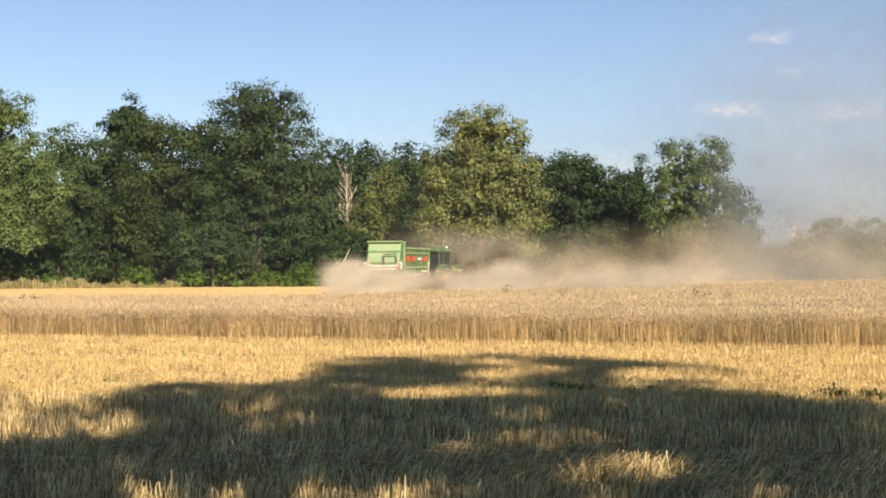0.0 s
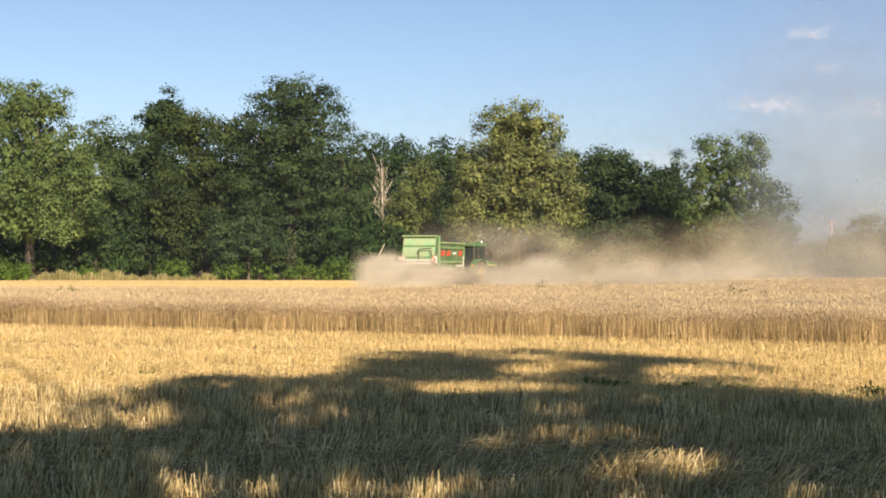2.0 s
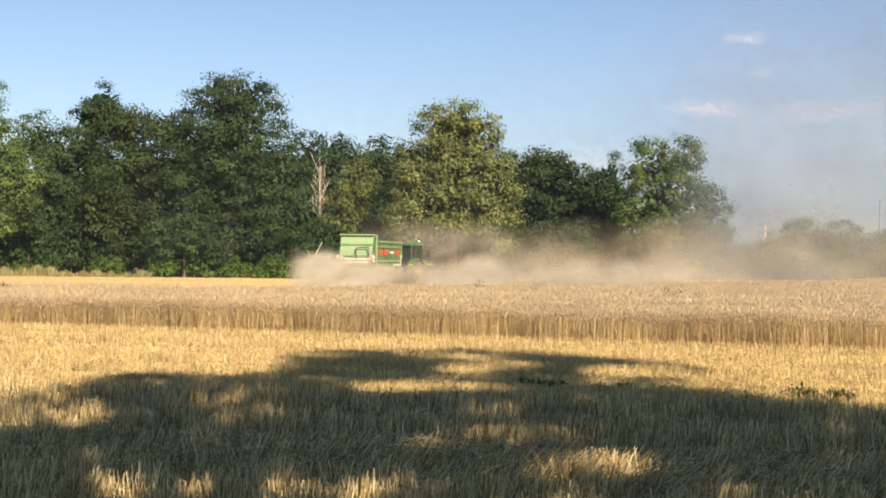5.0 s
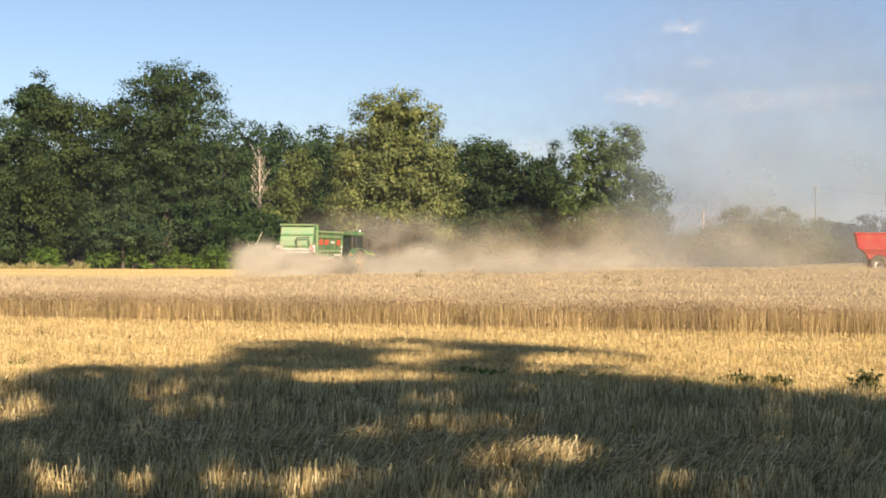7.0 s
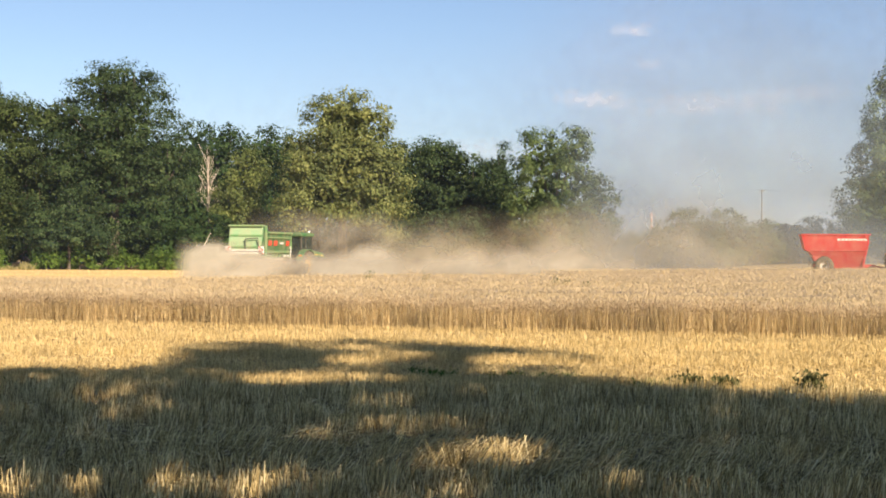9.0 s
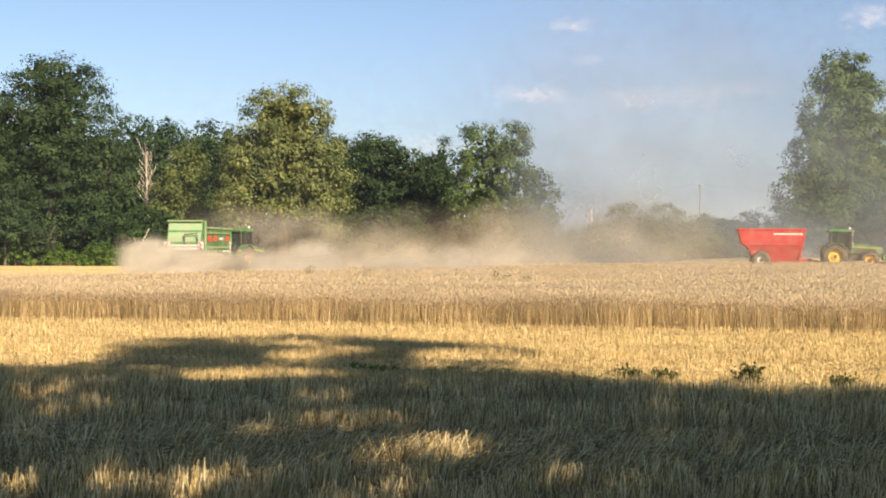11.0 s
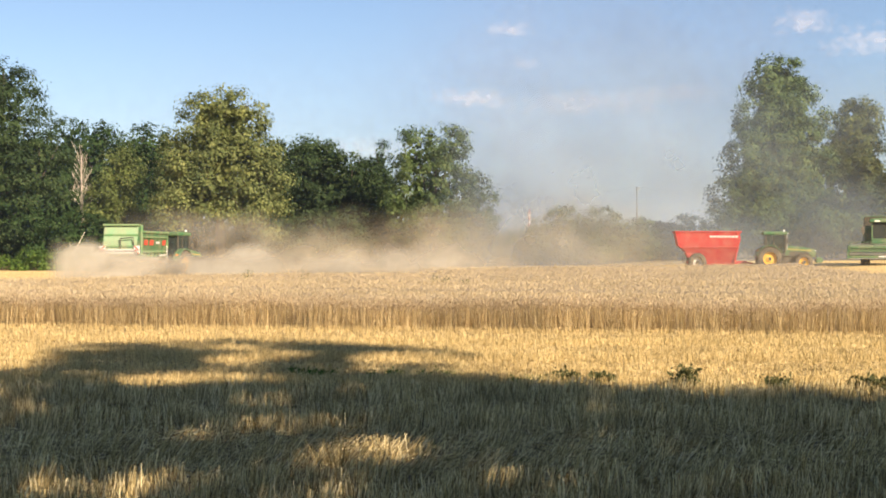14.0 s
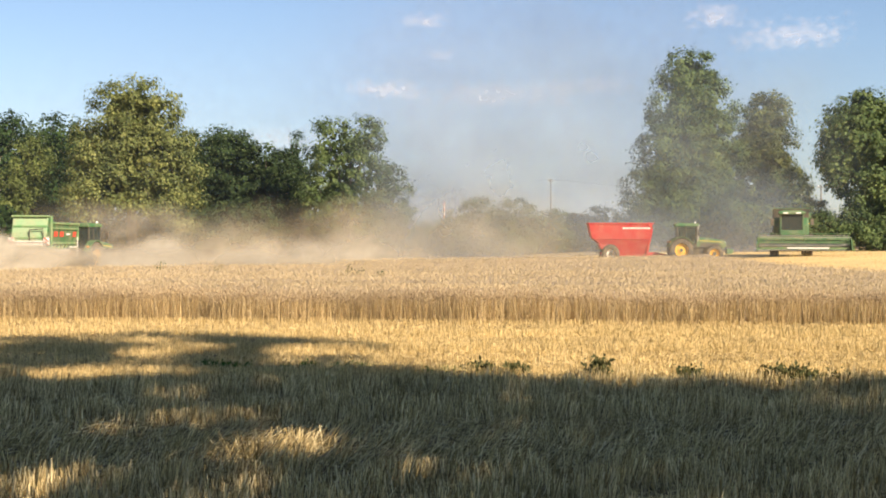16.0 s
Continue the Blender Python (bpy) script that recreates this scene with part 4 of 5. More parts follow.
def arch(x0, x1, y, z, r0, r1, a0, a1, steps=12):
    """A mudguard bent over a wheel."""
    prof = [(y + r1 * math.cos(radians(a)), z + r1 * math.sin(radians(a))) for a in np.linspace(a0, a1, steps)]
    prof += [(y + r0 * math.cos(radians(a)), z + r0 * math.sin(radians(a))) for a in np.linspace(a1, a0, steps)]
    bm = slab(prof, x0, x1, 0)
    return bm


def tractor(where, turn, label, group="tractors"):
    """A modern field tractor; y is ahead. 4.9 m long, 3.0 m high."""
    root = tagged(new("tractor"), label, "tractor", group)
    root.matrix_world = pose(*where, 0, 0, turn)
    part("chassis", boxes(((0, 0.9, 0.85), (0.6, 3.4, 0.5)), ((0, -0.5, 0.9), (0.9, 1.2, 0.7)), ((0, 2.0, 0.75), (1.5, 0.25, 0.22)), ((0, -0.55, 0.93), (1.9, 0.3, 0.3)), bevel=0.05), DARK, root)
    hood = part("hood", slab(((0.55, 1.15), (2.75, 1.05), (2.95, 1.2), (2.95, 1.5), (2.80, 1.68), (1.6, 1.86), (0.55, 1.93)), -0.47, 0.47, 0.07), GREEN, root)
    part("hood_stripe", boxes(((0.475, 1.6, 1.62), (0.012, 2.0, 0.035), (-3.5, 0, 0)), ((-0.475, 1.6, 1.62), (0.012, 2.0, 0.035), (-3.5, 0, 0)), bevel=0), YELLOW, hood, "yellow stripe along the hood")
    part("side_grille", boxes(((0.478, 1.7, 1.32), (0.012, 1.5, 0.32)), ((-0.478, 1.7, 1.32), (0.012, 1.5, 0.32)), bevel=0), DARK, hood, "black side grille")
    part("front_grille", boxes(((0, 2.955, 1.33), (0.7, 0.03, 0.28)), bevel=0.01), DARK, hood, "black front grille")
    for x in (-0.3, 0.3):
        part("headlight", boxes(((x, 2.93, 1.55), (0.22, 0.05, 0.10)), bevel=0.015), LAMP, hood)
    part("front_weight", boxes(((0, 3.2, 0.82), (0.95, 0.42, 0.42)), ((0, 3.45, 0.82), (0.8, 0.1, 0.3)), bevel=0.05), GREEN, root)
    cab = part("cab", boxes(((0, -0.1, 1.25), (1.45, 1.5, 0.35)), *[((x, y, 2.08), (0.075, 0.085, 1.42)) for x in (-0.74, 0.74) for y in (-0.82, 0.62)],
                            *[((x, -0.25, 2.05), (0.06, 0.06, 1.4)) for x in (-0.76, 0.76)], ((0, 0.62, 1.5), (1.4, 0.06, 0.25)), bevel=0.02), DARK, root)
    part("roof", boxes(((0, -0.1, 2.86), (1.66, 1.86, 0.20)), ((0, -0.1, 2.97), (1.35, 1.5, 0.08)), bevel=0.07), GREEN, cab, "green cab roof")
    part("windscreen", boxes(((0, 0.63, 2.15), (1.36, 0.015, 1.2)), bevel=0), GLASS, cab)
    part("rear_window", boxes(((0, -0.84, 2.15), (1.36, 0.015, 1.2)), bevel=0), GLASS, cab)
    for x in (-0.755, 0.755):
        part("door_glass", boxes(((x, 0.2, 2.05), (0.014, 0.78, 1.36)), bevel=0), GLASS, cab)
        part("side_window", boxes(((x, -0.54, 2.15), (0.014, 0.46, 1.2)), bevel=0), GLASS, cab)
        part("mirror", boxes(((x * 1.62, 0.72, 2.25), (0.22, 0.06, 0.42)), ((x * 1.3, 0.68, 2.5), (0.5, 0.03, 0.03)), bevel=0.02), DARK, cab)
        part("work_light", boxes(((x * 0.75, 0.84, 2.84), (0.24, 0.06, 0.10)), bevel=0.015), LAMP, cab)
        part("fender", arch(min(x * 1.0, x * 1.62), max(x * 1.0, x * 1.62), -0.55, 0.93, 0.98, 1.03, 25, 165), GREEN, root)
        part("front_fender", arch(min(x * 0.98, x * 1.5), max(x * 0.98, x * 1.5), 2.0, 0.66, 0.72, 0.75, 40, 150), DARK, root)
        part("step", boxes(((x * 1.05, 0.75, 0.55), (0.35, 0.4, 0.04)), ((x * 1.05, 0.75, 0.85), (0.35, 0.4, 0.04)), ((x * 1.05, 0.75, 1.15), (0.3, 0.4, 0.04)), ((x * 1.25, 0.93, 0.85), (0.03, 0.03, 0.75)), bevel=0.01), DARK, root)
        part("tail_light", boxes(((x * 1.35, -1.42, 1.55), (0.2, 0.06, 0.1)), bevel=0.01), ORANGE, root)
        wheel(root, x * 1.23, -0.55, 0.93, 0.62, YELLOW, 0.56)
        wheel(root, x * 1.15, 2.0, 0.66, 0.5, YELLOW, 0.56, 18)
    part("beacon", lathe(((0.06, -0.08), (0.07, -0.07), (0.07, 0.03), (0.05, 0.09), (0.01, 0.11))), LAMP, cab, "pale round beacon on the roof").matrix_local = pose(0.55, 0.55, 3.03, 0, -90, 0)
    part("driver_seat", boxes(((0, -0.35, 1.6), (0.5, 0.5, 0.15)), ((0, -0.6, 1.95), (0.48, 0.12, 0.65)), bevel=0.05), SEAT, cab)
    part("steering_wheel", rods(((0, 0.3, 1.5), (0, 0.15, 1.85)), r=0.03), DARK, cab)
    part("exhaust", rods(((0.62, 0.75, 1.6), (0.62, 0.75, 2.75)), ((0.62, 0.75, 2.75), (0.62, 0.66, 2.9)), r=0.065, sides=12), STEEL, root)
    part("hitch", rods(((-0.4, -1.0, 0.6), (-0.4, -1.75, 0.5)), ((0.4, -1.0, 0.6), (0.4, -1.75, 0.5)), ((0, -1.0, 0.55), (0, -1.7, 0.5)), r=0.05), DARK, root)
    return root


def spreader(where, turn):
    """A tandem-axle manure spreader trailer, 8 m long, 3.3 m high; y is ahead."""
    root = tagged(new("spreader_trailer"), "green tandem-axle manure spreader trailer with dusty sides", "trailer")
    root.matrix_world = pose(*where, 0, 0, turn)
    bm = bmesh.new()
    rings = []
    for z, hw, y0, y1 in ((1.25, 0.85, -2.6, 3.0), (1.75, 1.08, -2.6, 3.15), (2.75, 1.22, -2.6, 3.35)):
        rings.append([bm.verts.new(p) for p in ((-hw, y0, z), (hw, y0, z), (hw, y1, z), (-hw, y1, z))])
    for p, q in zip(rings, rings[1:]):
        for i in range(4):
            bm.faces.new((p[i], p[(i + 1) % 4], q[(i + 1) % 4], q[i]))
    bm.faces.new(list(reversed(rings[0])))
    inner = [bm.verts.new((x * 0.93, y * 0.98, 1.5)) for x, y in ((-1.0, -2.6), (1.0, -2.6), (1.0, 3.1), (-1.0, 3.1))]
    top = [bm.verts.new((v.co.x * 0.95, v.co.y * 0.985, 2.75)) for v in rings[2]]
    for i in range(4):
        j = (i + 1) % 4
        bm.faces.new((rings[2][i], rings[2][j], top[j], top[i]))
        bm.faces.new((top[i], top[j], inner[j], inner[i]))
    bm.faces.new(inner)
    bmesh.ops.recalc_face_normals(bm, faces=bm.faces[:])
    part("body", bm, GREEN, root)
    for x in (-1, 1):
        part("top_rail", boxes(((x * 1.24, 0.37, 2.80), (0.13, 6.0, 0.12)), bevel=0.03), LIGHT_GREEN, root, "light green rail along the rim")
        part("side_rail", boxes(((x * 1.225, 0.35, 2.52), (0.07, 5.9, 0.09), (0, x * 7, 0)), bevel=0.02), LIGHT_GREEN, root)
        part("lower_rail", boxes(((x * 1.10, 0.3, 1.72), (0.10, 5.8, 0.12)), bevel=0.02), LIGHT_GREEN, root)
        for k in range(7):
            part("side_rib", boxes(((x * 0.99, -2.2 + 0.85 * k, 1.47), (0.09, 0.09, 0.55), (0, x * 24, 0)), bevel=0.015), LIGHT_GREEN, root)
        for y, w, mat, nm in ((-1.6, 0.75, DECAL_RED, "red_decal"), (-0.35, 0.85, DECAL_RED, "red_decal"), (1.05, 0.85, WHITE, "white_decal"), (2.5, 0.75, DECAL_RED, "red_decal")):
            part(nm, boxes(((x * 1.17, y, 2.22), (0.012, w, 0.30 if mat is DECAL_RED else 0.12), (0, x * 7, 0)), bevel=0), mat, root)
        part("mudguard", slab(((-2.75, 1.0), (-2.35, 1.38), (1.05, 1.38), (1.2, 1.28), (1.05, 1.26), (-2.25, 1.26), (-2.65, 0.95)), min(x * 0.78, x * 1.27), max(x * 0.78, x * 1.27), 0), WHITE, root, "dusty white mudguard over both wheels")
        part("name_panel", boxes(((x * 1.16, 2.2, 1.5), (0.02, 1.9, 0.22)), bevel=0.005), GREEN, root)
        for k in range(5):
            part("white_bar", boxes(((x * 1.175, 1.5 + 0.33 * k, 1.5), (0.012, 0.24, 0.10)), bevel=0), WHITE, root)
        part("reflector", boxes(((x * 1.1, 1.9, 1.12), (0.05, 0.5, 0.14)), bevel=0.01), ORANGE, root, "orange and white side marker")
        tail = part("tail_panel", boxes(((x * 1.2, -3.64, 1.82), (0.40, 0.05, 0.40)), bevel=0.01), WHITE, root, "white warning panel with red slanted bars")
        for k in (-0.1, 0.08):
            part("red_bar", boxes(((x * 1.2, -3.67, 1.82 + k), (0.36, 0.012, 0.08), (0, x * 35, 0)), bevel=0), DECAL_RED, tail)
        for y in (-1.5, 0.1):
            wheel(root, x * 0.98, y, 0.62, 0.52, WHITE, 0.5, 18)
    # rear spreading unit under a tall hood
    part("rear_frame", boxes(((-1.24, -2.72, 2.15), (0.14, 0.26, 1.95)), ((1.24, -2.72, 2.15), (0.14, 0.26, 1.95)), ((0, -2.72, 3.10), (2.6, 0.26, 0.16)), bevel=0.03), LIGHT_GREEN, root)
    part("rear_hood", slab(((-2.85, 3.12), (-3.28, 3.12), (-3.5, 2.3), (-3.55, 1.5), (-2.85, 1.5)), -1.18, 1.18, 0.03), BLEACHED, root, "sun-bleached light green hood over the beaters")
    for x in (-1.2, 1.2):
        part("side_plate", slab(((-2.8, 3.15), (-3.2, 3.15), (-3.6, 1.9), (-3.3, 0.95), (-2.8, 0.95)), x - 0.03, x + 0.03, 0), GREEN, root)
    part("top_lip", boxes(((0, -3.2, 3.16), (2.5, 0.5, 0.10)), bevel=0.03), LIGHT_GREEN, root)
    for z, y in ((2.62, -3.44), (2.0, -3.55)):
        part("back_rail", boxes(((0, y, z), (2.36, 0.07, 0.10)), bevel=0.02), LIGHT_GREEN, root)
    part("back_panel", boxes(((0, -3.6, 1.72), (1.9, 0.04, 0.26)), bevel=0.01), WHITE, root, "dusty white panel across the rear hood")
    part("hose", rods(((0.05, -3.6, 1.85), (0.05, -3.66, 2.42)), ((0.05, -3.66, 2.42), (0.95, -3.66, 2.48)), ((0.95, -3.66, 2.48), (1.0, -3.6, 1.9)), r=0.03), DARK, root)
    for x in (-0.7, -0.23, 0.23, 0.7):
        bm = rods(((x, -3.2, 1.0), (x, -3.2, 2.3)), r=0.07)
        for k in range(6):
            a = k * 1.2
            tube(bm, (x, -3.2, 1.1 + 0.2 * k), (x + 0.22 * math.cos(a), -3.2 + 0.22 * math.sin(a), 1.12 + 0.2 * k), 0.03, 0.02, 5)
        part("beater", bm, STEEL, root)
    for x in (-0.6, 0.6):
        part("spinner_disc", lathe(((0.1, -0.03), (0.5, -0.02), (0.5, 0.02), (0.1, 0.05)), 24), STEEL, root).matrix_local = pose(x, -3.35, 0.8, 0, 90, 0)
    part("guard_rail", rods(((-1.25, -3.3, 1.6), (-1.25, -4.25, 1.75)), ((1.25, -3.3, 1.6), (1.25, -4.25, 1.75)), ((-1.25, -4.25, 1.75), (1.25, -4.25, 1.75)), ((-1.25, -4.25, 1.2), (1.25, -4.25, 1.2)), ((-1.25, -4.25, 1.75), (-1.25, -4.25, 1.2)), ((1.25, -4.25, 1.75), (1.25, -4.25, 1.2)), ((-1.25, -3.4, 2.1), (-1.25, -4.2, 1.3)), ((1.25, -3.4, 2.1), (1.25, -4.2, 1.3)), r=0.035), STEEL, root)
    ladder = [((x, 3.42, 0.95), (x, 3.48, 2.8)) for x in (0.75, 1.1)] + [((0.75, 3.43 + 0.01 * k, 1.1 + 0.3 * k), (1.1, 3.43 + 0.01 * k, 1.1 + 0.3 * k)) for k in range(6)]
    part("ladder", rods(*ladder, r=0.03), WHITE, root, "pale ladder at the front wall")
    part("chassis", boxes(((-0.45, 0.4, 1.08), (0.16, 6.4, 0.28)), ((0.45, 0.4, 1.08), (0.16, 6.4, 0.28)), ((0, -0.7, 0.75), (1.7, 0.2, 0.2)), ((0, -1.5, 0.62), (1.8, 0.14, 0.14)), ((0, 0.1, 0.62), (1.8, 0.14, 0.14)), bevel=0.02), DARK, root)
    part("drawbar", rods(((-0.45, 3.5, 1.05), (0, 5.2, 0.6)), ((0.45, 3.5, 1.05), (0, 5.2, 0.6)), ((0, 5.1, 0.6), (0, 5.6, 0.52)), r=0.09), LIGHT_GREEN, root)
    part("front_wall", boxes(((0, 3.42, 2.35), (2.4, 0.06, 0.95), (8, 0, 0)), bevel=0.02), LIGHT_GREEN, root)
    part("support_leg", rods(((0.3, 4.2, 0.15), (0.3, 4.2, 1.0)), r=0.06), DARK, root)
    return root


def grain_cart(where, turn):
    """A red single-axle grain cart, 6 m long, 3 m high; y is ahead."""
    root = tagged(new("grain_cart"), "bright red single-axle grain cart with a flared hopper", "grain cart")
    root.matrix_world = pose(*where, 0, 0, turn)
    bm = bmesh.new()
    rings = []
    for z, hw, y0, y1 in ((0.55, 0.62, -0.15, 2.30), (1.95, 1.22, -2.3, 2.42), (2.95, 1.35, -2.55, 2.7)):
        rings.append([bm.verts.new(p) for p in ((-hw, y0, z), (hw, y0, z), (hw, y1, z), (-hw, y1, z))])
    for p, q in zip(rings, rings[1:]):
        for i in range(4):
            bm.faces.new((p[i], p[(i + 1) % 4], q[(i + 1) % 4], q[i]))
    bm.faces.new(list(reversed(rings[0])))
    top = [bm.verts.new((v.co.x * 0.95, v.co.y * 0.97, 2.95)) for v in rings[2]]
    inn = [bm.verts.new((v.co.x * 0.8, v.co.y * 0.85, 2.0)) for v in rings[1]]
    for i in range(4):
        j = (i + 1) % 4
        bm.faces.new((rings[2][i], rings[2][j], top[j], top[i]))
        bm.faces.new((top[i], top[j], inn[j], inn[i]))
    bm.faces.new(inn)
    bmesh.ops.recalc_face_normals(bm, faces=bm.faces[:])
    part("hopper", bm, RED, root)
    part("top_rail", boxes(((-1.36, 0.1, 2.97), (0.1, 5.4, 0.1)), ((1.36, 0.1, 2.97), (0.1, 5.4, 0.1)), ((0, -2.56, 2.97), (2.8, 0.1, 0.1)), ((0, 2.76, 2.97), (2.8, 0.1, 0.1)), bevel=0.03), RED, root)
    for x in (-1, 1):
        for k in range(8):
            part("white_bar", boxes(((x * 1.315, 0.35 + 0.29 * k, 2.62), (0.015, 0.24, 0.13), (0, x * 10, 0)), bevel=0), WHITE, root)
        part("side_fold", boxes(((x * 1.17, 0.18, 1.86), (0.08, 4.7, 0.10)), bevel=0.02), RED, root)
        part("gusset", slab(((-1.9, 1.75), (-0.4, 1.75), (-1.0, 1.05), (-1.45, 1.05)), x * 0.95 - 0.04, x * 0.95 + 0.04, 0.01), RED, root)
        part("mud_flap", boxes(((x * 1.15, -1.75, 1.0), (0.5, 0.04, 0.6)), bevel=0.01), DARK, root)
        part("front_leg", slab(((0.9, 1.0), (2.0, 1.9), (2.4, 1.9), (1.7, 0.5), (0.9, 0.5)), x * 0.6 - 0.05, x * 0.6 + 0.05, 0.01), RED, root)
        wheel(root, x * 1.2, -0.75, 0.72, 0.62, WHITE, 0.5, 18)
    part("chassis", boxes(((-0.4, 0.9, 0.72), (0.18, 4.8, 0.25)), ((0.4, 0.9, 0.72), (0.18, 4.8, 0.25)), ((0, -0.75, 0.72), (2.2, 0.2, 0.2)), ((0, 1.2, 0.55), (0.9, 2.2, 0.5)), bevel=0.03), RED, root)
    part("drawbar", rods(((-0.4, 3.2, 0.72), (0, 4.2, 0.6)), ((0.4, 3.2, 0.72), (0, 4.2, 0.6)), r=0.08), RED, root)
    part("unloading_auger", rods(((0.75, 2.25, 0.8), (1.15, 2.6, 2.5)), ((1.15, 2.6, 2.5), (1.3, 2.3, 3.0)), r=0.13, sides=14), RED, root)
    part("pivot_beam", boxes(((0, -1.6, 1.45), (1.8, 0.12, 0.10)), bevel=0.02), WHITE, root)
    return root


def combine(where, turn):
    """A combine harvester with its cutting header; y is ahead. Header 7.6 m wide, 3.9 m high."""
    root = tagged(new("combine_harvester"), "green combine harvester with a wide cutting header in front", "combine harvester")
    root.matrix_world = pose(*where, 0, 0, turn)
    part("body", slab(((-4.6, 1.3), (-4.9, 1.9), (-4.6, 2.7), (-3.2, 3.05), (0.3, 3.05), (0.6, 2.4), (0.6, 1.2), (-3.0, 0.95)), -1.45, 1.45, 0.08), GREEN, root)
    for x in (-1.46, 1.46):
        part("side_panel", slab(((-4.2, 1.5), (-4.3, 2.4), (-0.2, 2.75), (0.2, 1.35)), min(x, x * 1.03), max(x, x * 1.03), 0.01), GREEN, root)
        part("stripe", boxes(((x * 1.035, -2.0, 2.42), (0.02, 3.9, 0.12), (5, 0, 0)), bevel=0), YELLOW, root, "yellow stripe along the side")
        wheel(root, x * 0.98, 0.1, 0.93, 0.75, YELLOW, 0.52)
        wheel(root, x * 0.88, -3.9, 0.62, 0.5, YELLOW, 0.52, 18)
    tank = part("grain_tank", slab(((-3.1, 3.0), (-3.5, 3.75), (-0.1, 3.75), (-0.3, 3.0)), -1.5, 1.5, 0.03), DARK, root, "dark raised grain tank covers")
    part("tank_rail", rods(((-1.5, -3.5, 3.78), (1.5, -3.5, 3.78)), ((-1.5, -0.1, 3.78), (1.5, -0.1, 3.78)), r=0.03), GREEN, tank)
    cab = part("cab_frame", boxes(((0, 1.35, 1.75), (1.9, 1.5, 0.22)), *[((x, y, 2.55), (0.12, 0.12, 1.5)) for x in (-0.93, 0.93) for y in (0.7, 1.98)], ((0, 2.02, 1.95), (1.9, 0.08, 0.2)), bevel=0.03), GREEN, root)
    part("roof", boxes(((0, 1.35, 3.40), (2.25, 1.9, 0.24)), ((0, 1.2, 3.55), (1.7, 1.3, 0.12)), bevel=0.09), GREEN, cab)
    part("windscreen", boxes(((0, 2.03, 2.60), (1.76, 0.02, 1.34)), bevel=0), GLASS, cab)
    for x in (-0.95, 0.95):
        part("side_window", boxes(((x, 1.35, 2.58), (0.02, 1.15, 1.35)), bevel=0), GLASS, cab)
        part("mirror", boxes(((x * 1.75, 2.2, 2.7), (0.28, 0.07, 0.5)), ((x * 1.4, 2.15, 3.1), (0.75, 0.04, 0.04)), bevel=0.02), DARK, cab)
        part("work_light", boxes(((x * 0.55, 2.33, 3.38), (0.42, 0.05, 0.12)), bevel=0.02), LAMP, cab)
    part("driver_seat", boxes(((0, 1.05, 2.1), (0.55, 0.5, 0.15)), ((0, 0.8, 2.5), (0.5, 0.12, 0.75)), bevel=0.05), SEAT, cab)
    part("rear_wall", boxes(((0, 0.66, 2.55), (1.75, 0.05, 1.45)), bevel=0.01), DARK, cab)
    part("feeder_house", slab(((0.4, 1.0), (0.5, 1.75), (2.6, 1.15), (2.6, 0.55)), -0.75, 0.75, 0.03), GREEN, root)
    part("ladder", rods(*[((1.25, 1.3, 0.7), (1.25, 1.3, 1.8)), ((1.55, 1.3, 0.7), (1.55, 1.3, 1.8))], *[((1.25, 1.3, 0.75 + 0.26 * k), (1.55, 1.3, 0.75 + 0.26 * k)) for k in range(5)], r=0.025), STEEL, root)
    part("railing", rods(((1.6, 0.5, 1.85), (1.6, 0.5, 2.8)), ((1.6, 1.5, 1.85), (1.6, 1.5, 2.8)), ((1.6, 0.5, 2.8), (1.6, 1.5, 2.8)), ((1.6, 0.5, 2.3), (1.6, 1.5, 2.3)), r=0.025), STEEL, root)
    part("unloading_tube", rods(((-1.55, -0.5, 3.2), (-1.75, -4.6, 3.35)), r=0.19, sides=14), GREEN, root)
    part("straw_chopper", slab(((-4.8, 1.6), (-5.5, 1.3), (-5.4, 0.8), (-4.6, 0.9)), -1.2, 1.2, 0.03), DARK, root)
    # header
    head = part("header", slab(((2.6, 0.35), (2.6, 1.30), (2.72, 1.30), (2.8, 0.55), (3.7, 0.30), (3.7, 0.22), (2.7, 0.2)), -3.8, 3.8, 0.02), GREEN, root)
    head.location, head.scale = (-0.95, 0, 0.32), (1, 1, 0.88)
    part("header_beam", boxes(((0, 2.62, 1.34), (7.6, 0.16, 0.14)), bevel=0.03), GREEN, head)
    part("white_strip", boxes(((-0.3, 3.76, 0.40), (3.4, 0.02, 0.13)), bevel=0), WHITE, head, "white sunlit strip on the header")
    part("yellow_strip", boxes(((-2.9, 3.76, 0.40), (1.6, 0.02, 0.07)), ((2.5, 3.76, 0.40), (2.0, 0.02, 0.07)), bevel=0), LIGHT_GREEN, head)
    part("header_auger", rods(((-3.7, 3.0, 0.62), (3.7, 3.0, 0.62)), r=0.17, sides=14), STEEL, head)
    part("knife_bar", boxes(((0, 3.74, 0.22), (7.5, 0.10, 0.05)), bevel=0.01), STEEL, head)
    for x in (-3.85, 3.85):
        part("divider", slab(((2.5, 0.15), (2.5, 1.35), (3.3, 1.15), (4.6, 0.2), (3.6, 0.12)), x - 0.05, x + 0.05, 0.02), GREEN, head)
        part("reel_arm", rods(((x * 0.985, 2.6, 1.35), (x * 0.985, 3.6, 1.25)), r=0.05), GREEN, head)
    reel = part("reel", rods(((-3.7, 3.55, 1.15), (3.7, 3.55, 1.15)), r=0.07, sides=10), GREEN, head)
